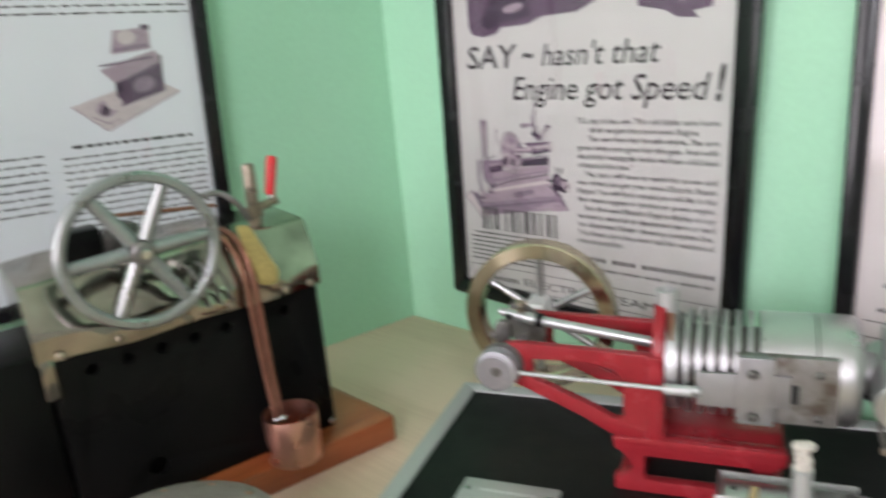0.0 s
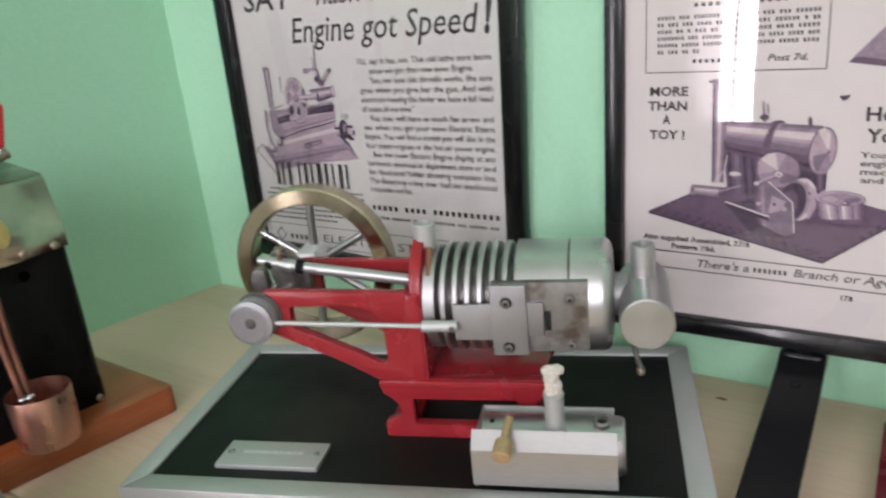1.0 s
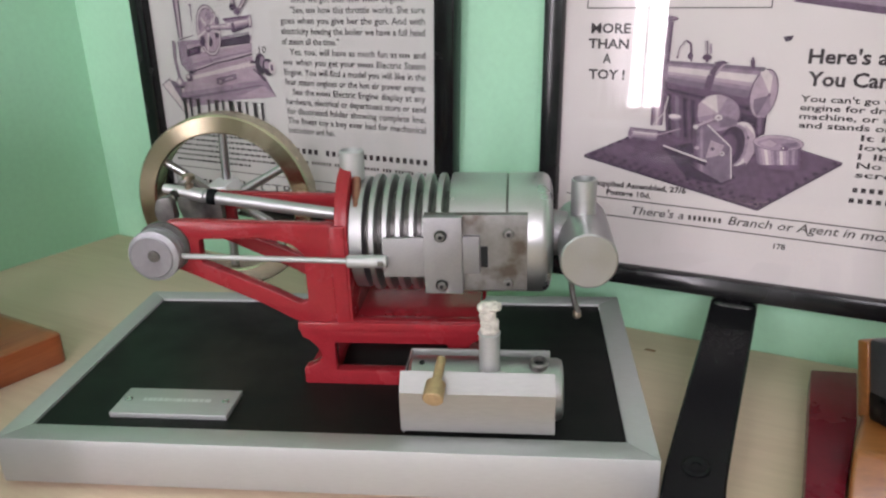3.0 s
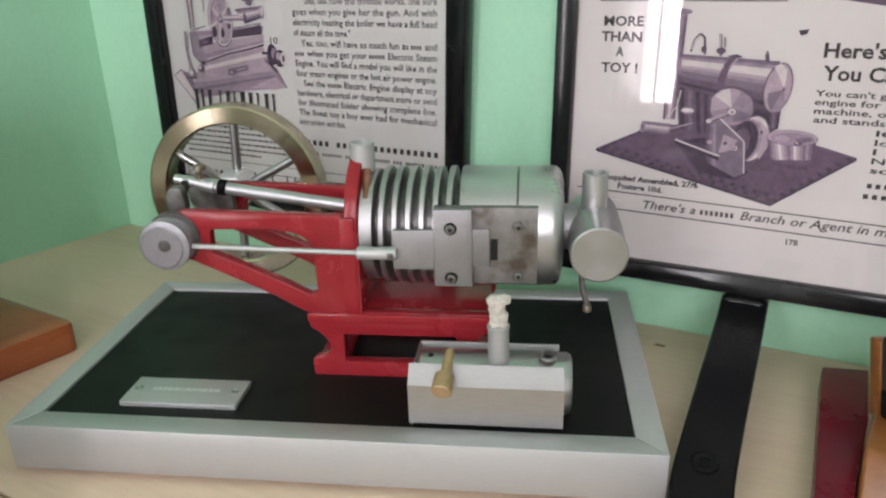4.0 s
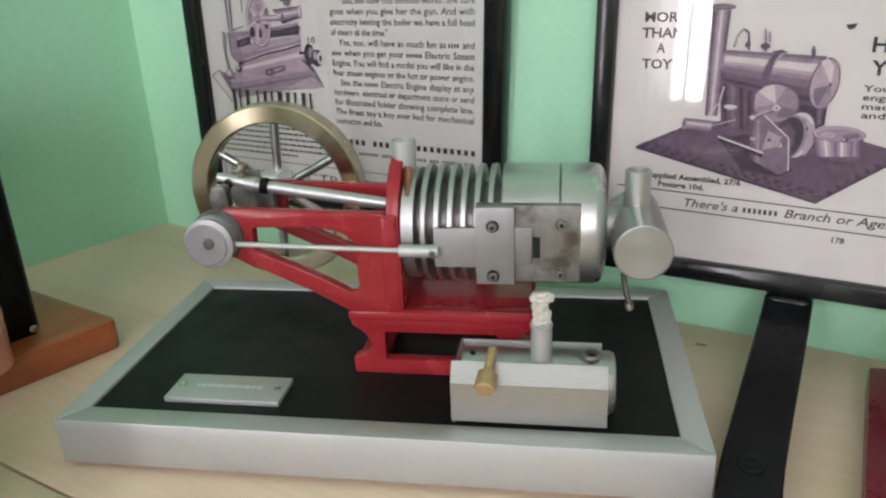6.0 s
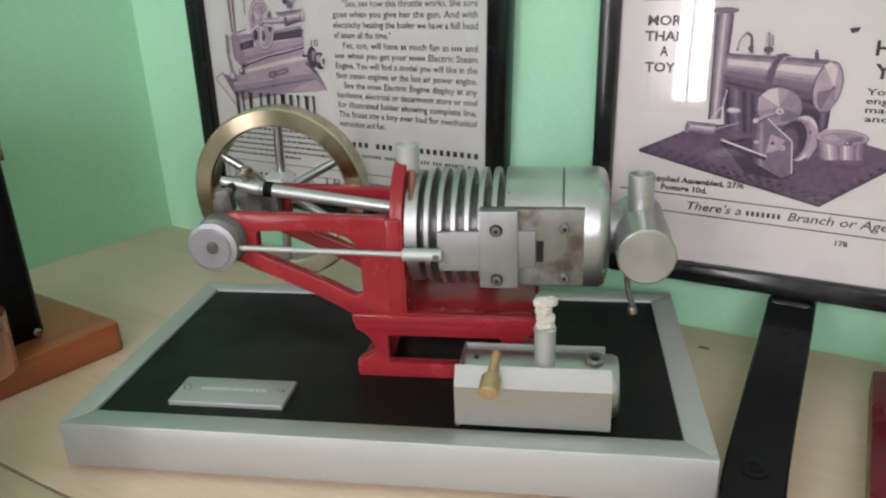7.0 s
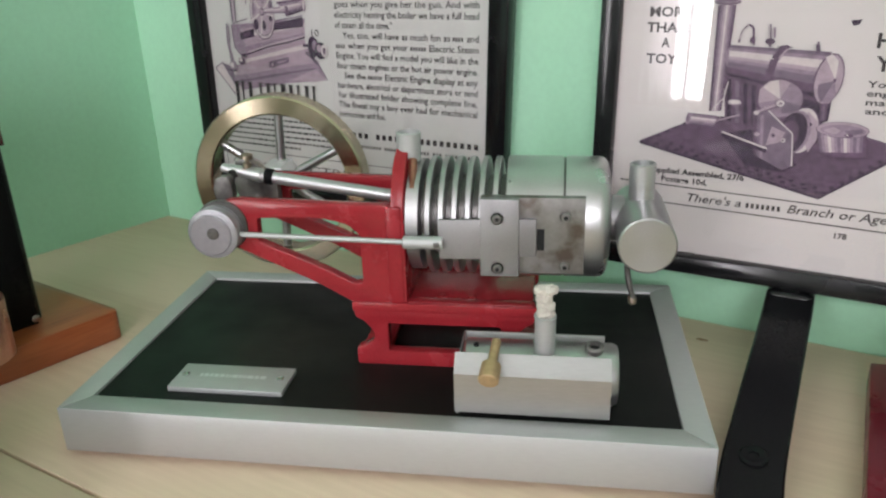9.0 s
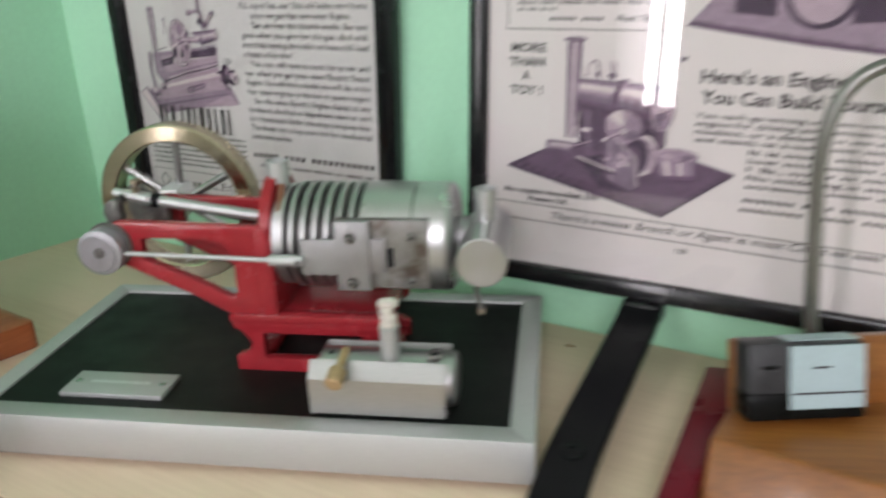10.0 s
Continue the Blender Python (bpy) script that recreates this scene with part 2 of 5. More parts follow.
def finish(bm, name, materials, smooth=34):
    me = bpy.data.meshes.new(name)
    bmesh.ops.recalc_face_normals(bm, faces=bm.faces)
    bm.to_mesh(me)
    bm.free()
    for m in materials if isinstance(materials, (list, tuple)) else [materials]:
        me.materials.append(m)
    me.shade_smooth()
    me.set_sharp_from_angle(angle=radians(smooth))
    return me


def part(name, bm, material, parent, label="", kind=""):
    """bm is in the coordinates of the thing."""
    o = new(name, finish(bm, name, material))
    o.parent = parent
    return tagged(o, label, kind=kind)


def structure(name, bm, material, label, category):
    o = new(name, finish(bm, name, material))
    return tagged(o, label, category, kind="structure")


def box(lo, hi, bevel=0.0, m=None, bm=None, seg=2):
    own = bmesh.new()
    bmesh.ops.create_cube(own, size=1)
    size = [h - l for l, h in zip(lo, hi)]
    own.transform(Matrix.Translation([(l + h) / 2 for l, h in zip(lo, hi)]) @ Matrix.Diagonal((*size, 1)))
    if bevel:
        bmesh.ops.bevel(own, geom=own.edges[:], offset=bevel, segments=seg, profile=0.5, affect="EDGES")
    if m:
        own.transform(m)
    return own if bm is None else merge(bm, own)


def merge(bm, other):
    me = bpy.data.meshes.new("tmp")
    other.to_mesh(me)
    other.free()
    bm.from_mesh(me)
    bpy.data.meshes.remove(me)
    return bm


def prism(poly, z0, z1, bevel=0.0, m=None):
    bm = bmesh.new()
    f = bm.faces.new([bm.verts.new((x, y, z0)) for x, y in poly])
    got = bmesh.ops.extrude_face_region(bm, geom=[f])
    bmesh.ops.translate(bm, verts=[v for v in got["geom"] if isinstance(v, bmesh.types.BMVert)], vec=(0, 0, z1 - z0))
    bmesh.ops.recalc_face_normals(bm, faces=bm.faces)
    if bevel:
        bmesh.ops.bevel(bm, geom=bm.edges[:], offset=bevel, segments=2, profile=0.5, affect="EDGES")
    if m:
        bm.transform(m)
    return bm


def axis_matrix(p, way):
    q = Vector(way).normalized().to_track_quat("Z", "Y")
    return Matrix.Translation(p) @ q.to_matrix().to_4x4()


def lathe(p, way, profile, seg=40, bm=None):
    """profile: (distance along way, radius)."""
    own = bmesh.new()
    rings = []
    for d, r in profile:
        if r <= 1e-6:
            rings.append([own.verts.new((0, 0, d))])
        else:
            rings.append([own.verts.new((r * math.cos(2 * math.pi * i / seg), r * math.sin(2 * math.pi * i / seg), d)) for i in range(seg)])
    for a, b in zip(rings, rings[1:]):
        for i in range(seg):
            j = (i + 1) % seg
            if len(a) == 1 and len(b) == 1:
                continue
            if len(a) == 1:
                own.faces.new((a[0], b[i], b[j]))
            elif len(b) == 1:
                own.faces.new((a[i], a[j], b[0]))
            else:
                own.faces.new((a[i], a[j], b[j], b[i]))
    for ring, flip in ((rings[0], True), (rings[-1], False)):
        if len(ring) > 1:
            own.faces.new(ring[::-1] if flip else ring)
    own.transform(axis_matrix(p, way))
    return own if bm is None else merge(bm, own)


def rod(a, b, r, bevel=0.0, seg=20, bm=None, r2=None):
    a, b = Vector(a), Vector(b)
    n = (b - a).length
    e = r if r2 is None else r2
    c = min(bevel, n * 0.4)
    prof = [(0, r), (n, e)] if not bevel else [(0, r - c), (c, r), (n - c, e), (n, e - c)]
    return lathe(a, b - a, prof, seg, bm)


def ring(p, way, r0, r1, width, seg=64, chamfer=0.0006):
    """A rim of rectangular section, r0 inside and r1 outside."""
    c, h = chamfer, width / 2
    sec = [(r0 + c, -h), (r1 - c, -h), (r1, -h + c), (r1, h - c), (r1 - c, h), (r0 + c, h), (r0, h - c), (r0, -h + c)]
    bm = bmesh.new()
    rows = [[bm.verts.new((r * math.cos(2 * math.pi * i / seg), r * math.sin(2 * math.pi * i / seg), z)) for r, z in sec] for i in range(seg)]
    for i in range(seg):
        a, b = rows[i], rows[(i + 1) % seg]
        for k in range(len(sec)):
            l = (k + 1) % len(sec)
            bm.faces.new((a[k], b[k], b[l], a[l]))
    bm.transform(axis_matrix(p, way))
    return bm


def spline(points, steps=8):
    p = [Vector(q) for q in points]
    p = [2 * p[0] - p[1]] + p + [2 * p[-1] - p[-2]]
    out = []
    for i in range(1, len(p) - 2):
        for k in range(steps):
            t = k / steps
            out.append(0.5 * (2 * p[i] + (p[i + 1] - p[i - 1]) * t + (2 * p[i - 1] - 5 * p[i] + 4 * p[i + 1] - p[i + 2]) * t * t
                              + (3 * p[i] - p[i - 1] - 3 * p[i + 1] + p[i + 2]) * t ** 3))
    return out + [p[-2]]


def pipe(points, r, seg=12, steps=8, bm=None):
    line = spline(points, steps)
    own = bmesh.new()
    up = Vector((0.3, 0.2, 1)).normalized()
    rows = []
    for i, q in enumerate(line):
        t = (line[min(i + 1, len(line) - 1)] - line[max(i - 1, 0)]).normalized()
        s = t.cross(up)
        if s.length < 1e-3:
            s = t.cross(Vector((1, 0, 0)))
        s.normalize()
        u = s.cross(t)
        up = u
        rows.append([own.verts.new(q + r * (math.cos(2 * math.pi * k / seg) * s + math.sin(2 * math.pi * k / seg) * u)) for k in range(seg)])
    for a, b in zip(rows, rows[1:]):
        for k in range(seg):
            own.faces.new((a[k], a[(k + 1) % seg], b[(k + 1) % seg], b[k]))
    own.faces.new(rows[0])
    own.faces.new(rows[-1][::-1])
    return own if bm is None else merge(bm, own)


def curve_mesh(data, m):
    o = bpy.data.objects.new("tmp", data)
    me = bpy.data.meshes.new_from_object(o)
    bpy.data.objects.remove(o)
    bpy.data.curves.remove(data)
    bm = bmesh.new()
    bm.from_mesh(me)
    bpy.data.meshes.remove(me)
    bmesh.ops.remove_doubles(bm, verts=bm.verts, dist=1e-6)
    bm.transform(m)
    return bm


def plate(outer, holes, thick, bevel, m):
    """A flat plate of any outline, with holes; the plate lies in its own x, y and is thick along z, about 0."""
    c = bpy.data.curves.new("tmp", "CURVE")
    c.dimensions, c.fill_mode = "2D", "BOTH"
    c.extrude, c.bevel_depth, c.bevel_resolution = thick / 2 - bevel, bevel, 1
    for loop in (outer, *holes):
        s = c.splines.new("POLY")
        s.points.add(len(loop) - 1)
        for q, (x, y) in zip(s.points, loop):
            q.co = (x, y, 0, 1)
        s.use_cyclic_u = True
    return curve_mesh(c, m)


def rounded(loop, r, steps=4):
    """Rounds the corners of a polygon."""
    out, n = [], len(loop)
    for i in range(n):
        p, a, b = Vector(loop[i]), Vector(loop[i - 1]), Vector(loop[(i + 1) % n])
        k = min(r, 0.45 * (a - p).length, 0.45 * (b - p).length)
        s, e = p + (a - p).normalized() * k, p + (b - p).normalized() * k
        for j in range(steps + 1):
            t = j / steps
            out.append(tuple((1 - t) ** 2 * s + 2 * t * (1 - t) * p + t * t * e))
    return out


XZ = Matrix(((1, 0, 0, 0), (0, 0, -1, 0), (0, 1, 0, 0), (0, 0, 0, 1)))   # plate's x, y become x, z
YZ = Matrix(((0, 0, 1, 0), (1, 0, 0, 0), (0, 1, 0, 0), (0, 0, 0, 1)))    # plate's x, y become y, z


def at_y(y):
    return Matrix.Translation((0, y, 0)) @ XZ


# ---- printing on the pictures ----
def letters(text, bold, slant):
    c = bpy.data.curves.new("tmp", "FONT")
    c.body, c.size, c.offset, c.shear = text, 1.0, bold, slant
    c.resolution_u = 2
    c.fill_mode = "FRONT"
    return curve_mesh(c, Matrix.Identity(4))


def extent(bm):
    xs = [v.co.x for v in bm.verts]
    return (min(xs), max(xs)) if xs else (0, 0)


def set_line(sheet, text, x0, x1, y, height, bold=0.0, slant=0.0, layer=1):
    """One line of print from x0 to x1 with its capitals height high; a word of # is a plain bar."""
    own = bmesh.new()
    x = 0.0
    run = []

    def flush():
        nonlocal x
        if not run:
            return
        g = letters(" ".join(run), bold, slant)
        lo, hi = extent(g)
        g.transform(Matrix.Translation((x - lo, 0, 0)))
        merge(own, g)
        x += hi - lo + 0.3
        run.clear()

    for word in text.split():
        if set(word) == {"#"}:
            flush()
            w = 0.0
            for k in range(len(word)):
                p = x + w
                own.faces.new([own.verts.new(v) for v in ((p, 0.02, 0), (p + 0.19, 0.02, 0), (p + 0.19, 0.44, 0), (p, 0.44, 0))])
                w += 0.33
            x += w + 0.3
        else:
            run.append(word)
    flush()
    lo, hi = extent(own)
    sx = (x1 - x0) / (hi - lo)
    own.transform(Matrix.Translation((x0, y, layer * 0.00012)) @ Matrix.Diagonal((sx, height / 0.69, 1, 1)) @ Matrix.Translation((-lo, 0, 0)))
    merge(sheet, own)


def bars(sheet, x0, x1, y, height, rng, word=0.012, layer=1):
    """A line of unreadable print: word-long bars."""
    x = x0
    while x < x1 - 0.002:
        w = min(rng.uniform(0.35, 1.3) * word, x1 - x)
        v = [sheet.verts.new((px, py, layer * 0.00012)) for px, py in ((x, y), (x + w, y), (x + w, y + height), (x, y + height))]
        sheet.faces.new(v)
        x += w + 0.22 * word


class Drawing:
    """Flat inked shapes in tones, one above the other."""

    def __init__(self):
        self.bm, self.n = bmesh.new(), 1

    def poly(self, pts, tone):
        v = [self.bm.verts.new((x, y, 0.00006 + self.n * 0.000012)) for x, y in pts]
        f = self.bm.faces.new(v)
        f.material_index = tone
        self.n += 1

    def oval(self, x, y, rx, ry, tone, turn=0.0, n=28):
        c, s = math.cos(turn), math.sin(turn)
        self.poly([(x + rx * math.cos(t) * c - ry * math.sin(t) * s, y + rx * math.cos(t) * s + ry * math.sin(t) * c)
                   for t in (2 * math.pi * k / n for k in range(n))], tone)

    def bands(self, a0, a1, b0, b1, tones):
        """Strips of tone between the edge a0-a1 and the edge b0-b1."""
        n = len(tones)
        mix = lambda p, q, t: (p[0] + (q[0] - p[0]) * t, p[1] + (q[1] - p[1]) * t)
        for k, tone in enumerate(tones):
            self.poly([mix(a0, b0, k / n), mix(a1, b1, k / n), mix(a1, b1, (k + 1) / n), mix(a0, b0, (k + 1) / n)], tone)

    def stroke(self, pts, w, tone):
        for (xa, ya), (xb, yb) in zip(pts, pts[1:]):
            l = math.hypot(xb - xa, yb - ya) or 1
            nx, ny = -(yb - ya) / l * w / 2, (xb - xa) / l * w / 2
            self.poly([(xa + nx, ya + ny), (xa - nx, ya - ny), (xb - nx, yb - ny), (xb + nx, yb + ny)], tone)


INKS = [INK1, INK2, INK3, INK4, INK, INK5, INK6]


# ---- the room ----
def room_prism(poly, z0, z1, bevel=0.0):
    return prism(poly, z0, z1, bevel, ROOM)


LEFT_END = (-0.451, DEEP)
structure("floor", room_prism([(-0.8, DEEP - 0.3), (WIDE + 0.2, DEEP - 0.3), (WIDE + 0.2, 0.2), (-0.8, 0.2)], FLOOR - 0.1, FLOOR),
          FLOORM, "brown vinyl floor of the room", "floor")
structure("ceiling", room_prism([(-0.8, DEEP - 0.3), (WIDE + 0.2, DEEP - 0.3), (WIDE + 0.2, 0.2), (-0.8, 0.2)], CEIL, CEIL + 0.1),
          WHITE, "white painted ceiling", "ceiling")
structure("wall_north", room_prism([(0, 0), (WIDE, 0), (WIDE, 0.12), (0.02, 0.12)], FLOOR, CEIL), WALL,
          "mint green painted wall behind the table", "wall")
structure("wall_west", room_prism([(0, 0), (0.02, 0.12), (-0.13, 0.12), (LEFT_END[0] - 0.12, DEEP - 0.1), LEFT_END], FLOOR, CEIL), WALL,
          "mint green painted side wall meeting at the corner", "wall")
structure("wall_east", room_prism([(WIDE, DEEP), (WIDE + 0.12, DEEP), (WIDE + 0.12, 0.12), (WIDE, 0.12)], FLOOR, CEIL), BROWNW,
          "unseen pale grey panelled wall closing the room and bouncing light", "wall")
south = bmesh.new()
cuts = [LEFT_END[0], WIN_A[0], WIN_A[1], WIN_B[0], WIN_B[1], WIDE]
for i, (a, b) in enumerate(zip(cuts, cuts[1:])):
    win = {1: WIN_A, 3: WIN_B}.get(i)
    for z0, z1 in ([(FLOOR, win[2]), (win[3], CEIL)] if win else [(FLOOR, CEIL)]):
        box((a, DEEP - 0.18, z0), (b, DEEP, z1), m=ROOM, bm=south)
structure("wall_south", south, CREAM, "cream painted wall with two windows", "wall")


def window(name, win, label, sill=WHITE):
    w = thing(name, ROOM @ pose((win[0] + win[1]) / 2, DEEP - 0.07, win[2]), label, "window", kind="structure")
    hw, h, b = (win[1] - win[0]) / 2, win[3] - win[2], 0.012
    fr = bmesh.new()
    for lo, hi in (((-hw, -0.02, 0), (-hw + b, 0.02, h)), ((hw - b, -0.02, 0), (hw, 0.02, h)), ((-hw + b, -0.02, 0), (hw - b, 0.02, b)),
                   ((-hw + b, -0.02, h - b), (hw - b, 0.02, h))):
        box(lo, hi, 0.003, bm=fr)
    part("window_frame", fr, WHITE, w)
    part("glazing_bar", box((hw - 0.090, -0.008, b), (hw - 0.080, 0.012, h - b), 0.002), BLACKM, w)
    p = part("pane", box((-hw + b, -0.003, b), (hw - b, 0.003, h - b)), WGLASS, w)
    p.visible_shadow = False
    part("window_sill", box((-hw - 0.03, 0.071, -0.025), (hw + 0.03, 0.21, -0.001), 0.004), sill, w)


window("window_1", WIN_A, "narrow white window with a dark sill beside the corner", OAK)
window("window_2", WIN_B, "unseen wide white window added to light the room")

cloth = bmesh.new()
x0, x1, n = -0.185, -0.062, 40
top = [cloth.verts.new((x0 + (x1 - x0) * i / n, DEEP + 0.05 + 0.018 * math.sin(i * 0.62) + 0.006 * math.sin(i * 0.23), 1.61)) for i in range(n + 1)]
low = [cloth.verts.new((x0 + (x1 - x0) * i / n * 0.97, DEEP + 0.05 + 0.024 * math.sin(i * 0.62 + 0.3), -0.038)) for i in range(n + 1)]
for i in range(n):
    cloth.faces.new((top[i], top[i + 1], low[i + 1], low[i]))
cloth.transform(ROOM)
tagged(new("curtain", finish(cloth, "curtain", CURTAIN, 80)), "sheer pale curtain drawn half across the narrow window", "curtain")
tagged(new("curtain_rod", finish(rod(ROOM @ Vector((-0.20, DEEP + 0.05, 1.62)), ROOM @ Vector((0.1, DEEP + 0.05, 1.62)), 0.009), "curtain_rod", WHITE)),
       "white curtain rod above the narrow window", "curtain rod")



# invented shapes that give the window's reflection a jagged lower edge
def ornament(x, height, radius, material, label):
    o = thing("ornament", ROOM @ pose(x, DEEP + 0.105, WIN_A[2] - 0.001), label, "ornament", "ornaments on the window sill")
    part("body", lathe((0, 0, 0), (0, 0, 1), [(0, radius * 0.8), (0.004, radius), (height * 0.45, radius * 0.9), (height * 0.7, radius * 0.45), (height * 0.82, radius * 0.6),
                                              (height, radius * 0.35)], 24), material, o)
    part("foot", lathe((0, 0, 0), (0, 0, 1), [(0, radius * 1.15), (0.006, radius * 1.15), (0.010, radius * 0.9)], 24), material, o)


for x, height, radius in ((-0.150, 0.125, 0.016), (-0.112, 0.070, 0.014), (-0.076, 0.045, 0.016), (-0.030, 0.028, 0.018)):
    ornament(x, height, radius, TARN if height > 0.06 else OAK, "small dark turned stand-in on the sill that breaks the window's reflection")

# ---- the table: two wide pale boards on a plain frame ----
table = thing("table", ROOM @ pose(0.9, -0.3, FLOOR), "pale pine table of wide planed boards against the green wall", "table")


def board(lo, hi, poly=None):
    return prism(poly or [(lo[0], lo[1]), (hi[0], lo[1]), (hi[0], hi[1]), (lo[0], hi[1])], -FLOOR - 0.028, -FLOOR, 0.0009)


T = lambda x, y: (x - 0.9, y + 0.3)
part("plank", board(0, 0, [T(-0.0515, -0.2885), T(1.5, -0.2885), T(1.5, -0.001), T(-0.001, -0.001)]), TABLE, table)
part("plank", board(0, 0, [T(-0.103, -0.585), T(1.5, -0.585), T(1.5, -0.2901), T(-0.0518, -0.2901)]), TABLE, table)
for x in (0.05, 1.4):
    for y in (-0.05, -0.53):
        part("leg", box((x - 0.9 - 0.03, y + 0.3 - 0.03, 0), (x - 0.9 + 0.03, y + 0.3 + 0.03, -FLOOR - 0.028), 0.004), TABLE, table)
for y in (-0.06, -0.52):
    part("rail", box((0.085 - 0.9, y + 0.29, 0.62), (1.365 - 0.9, y + 0.31, -FLOOR - 0.0285), 0.002), TABLE, table)
# a knot in the board
part("knot", prism(rounded([(-0.0035, -0.001), (0.003, -0.0014), (0.0042, 0.0008), (-0.002, 0.0014)], 0.001), 0, 0.0002,
                   m=Matrix.Translation((0, 0, -FLOOR)) @ Matrix.Translation((ROOM @ pose(0.9, -0.3, 0)).inverted() @ Vector((0.303, 0.133, 0)))),
     OAK, table, "small brown knot")


# ---- pictures ----
def page_matrix(o, d, w):
    d = Vector(d).normalized()
    w = Vector(w).normalized()
    z = d.cross(w).normalized()
    w = z.cross(d)
    return Matrix(((d.x, w.x, z.x, o[0]), (d.y, w.y, z.y, o[1]), (d.z, w.z, z.z, o[2]), (0, 0, 0, 1)))


def picture(m, rect, bar, front, back, paper, label, drawing, sheet, shear=0.0):
    x0, x1, y0, y1 = rect
    base = Matrix.Translation((0, y0 - bar, 0))
    t = thing("framed_picture", m @ base, label, "picture", "pictures round the engine")
    off = base.inverted()
    a, b, c, d = x0 - bar, x1 + bar, y0 - bar, y1 + bar
    for poly in ([(a, c), (b, c), (x1, y0), (x0, y0)], [(b, c), (b, d), (x1, y1), (x1, y0)], [(b, d), (a, d), (x0, y1), (x1, y1)],
                 [(a, d), (a, c), (x0, y0), (x0, y1)]):
        part("frame_bar", prism(poly, -back, front, 0.0016, off), BLACKF, t)
    part("backing", box((x0 - 0.002, y0 - 0.002, -back + 0.0006), (x1 + 0.002, y1 + 0.002, -0.0012), m=off), DULL, t)
    page = part("page", box((x0 - 0.002, y0 - 0.002, -0.001), (x1 + 0.002, y1 + 0.002, 0), m=off), paper, t)
    sh = Matrix(((1, 0, 0, 0), (shear, 1, 0, 0), (0, 0, 1, 0), (0, 0, 0, 1)))
    drawing.bm.transform(off @ sh)
    sheet.transform(off @ sh)
    part("illustration", drawing.bm, INKS, page, "purple halftone drawings of model steam engines", "stuff")
    part("lettering", sheet, INK, page, "black printed text", "stuff")
    gb = bmesh.new()
    gb.faces.new([gb.verts.new(off @ Vector(v)) for v in ((x0 - 0.001, y0 - 0.001, 0.002), (x1 + 0.001, y0 - 0.001, 0.002), (x1 + 0.001, y1 + 0.001, 0.002), (x0 - 0.001, y1 + 0.001, 0.002))])
    g = part("glass", gb, GLASS, t, "clear reflecting glass")
    g.visible_shadow = False
    return t


rng = random.Random(7)

# the tall advertisement behind the flywheel
s1, d1 = bmesh.new(), Drawing()
set_line(s1, "SAY", -0.1076, -0.055, 0.1946, 0.0178, 0.012, 0.12)
set_line(s1, "~", -0.050, -0.040, 0.1975, 0.0150, 0.03)
set_line(s1, "hasn't that", -0.0324, 0.0675, 0.1950, 0.0168, 0.006, 0.25)
set_line(s1, "Engine got Speed", -0.0612, 0.1040, 0.1690, 0.0182, 0.006, 0.22)
set_line(s1, "!", 0.1075, 0.1140, 0.1690, 0.0225, 0.04, 0.2)
COLUMN = [
    (0.000, 0.112, "I'LL say it has, #### This old lathe sure hums"),
    (0.010, 0.098, "since we got that new ###### Engine."),
    (0.009, 0.112, '"See, #### how this throttle works. She sure'),
    (0.000, 0.112, "goes when you give her the gun. And with"),
    (0.000, 0.112, "electricity heating the boiler we have a full head"),
    (0.000, 0.047, 'of steam all the time."'),
    (0.006, 0.112, "Yes, too, will have as much fun as #### and"),
    (0.000, 0.112, "#### when you get your ###### Electric Steam"),
    (0.000, 0.112, "Engine. You will find a model you will like in the"),
    (0.000, 0.112, "four steam engines or the hot air power engine."),
    (0.006, 0.112, "See the ###### Electric Engine display at any"),
    (0.000, 0.112, "hardware, electrical or department store or send"),
    (0.000, 0.112, "for illustrated folder showing complete line."),
    (0.000, 0.112, "The finest toy a boy ever had for mechanical"),
    (0.000, 0.040, "instruction and fun."),
]
for i, (a, b, text) in enumerate(COLUMN):
    set_line(s1, text, a, b, 0.1512 - 0.00692 * i, 0.0043, 0.012)
set_line(s1, "##### #### ###########", 0.000, 0.113, 0.0392, 0.0062)
set_line(s1, "#### ####### ####### ####### ### ###### ###", 0.006, 0.112, 0.0318, 0.0038)
# the maker's name as plain upright blocks, wider at head and foot
for k, wide in enumerate((0.0105, 0.0150, 0.0110, 0.0050, 0.0115, 0.0110)):
    xa = (-0.0990, -0.0855, -0.0675, -0.0535, -0.0455, -0.0305)[k]
    for xs, ws in ((xa + 0.0008, 0.0032), (xa + wide - 0.0030, 0.0018 if k != 3 else 0.0030)):
        for px, pw, y0, y1 in ((xs, ws, 0.0562, 0.0740), (xs - 0.0008, ws + 0.0016, 0.0553, 0.0562), (xs - 0.0008, ws + 0.0016, 0.0740, 0.0749)):
            s1.faces.new([s1.verts.new((qx, qy, 0.0014)) for qx, qy in ((px, y0), (px + pw, y0), (px + pw, y1), (px, y1))])
for i in range(7):
    bars(s1, -0.1135 + (0.004 if i == 0 else 0), -0.008 - (0.03 if i == 6 else 0), 0.0500 - 0.0042 * i, 0.0016, rng, 0.0042)
set_line(s1, "###### ELECTRIC STEAM #######", -0.094, 0.110, 0.0062, 0.0068)
for a, b, c, d in ((-0.117, 0.0010, 0.116, 0.0016), (-0.117, 0.0192, 0.116, 0.0198), (-0.117, 0.0010, -0.1164, 0.0198), (0.1154, 0.0010, 0.116, 0.0198)):
    s1.faces.new([s1.verts.new(v) for v in ((a, b, 0.00012), (c, b, 0.00012), (c, d, 0.00012), (a, d, 0.00012))])
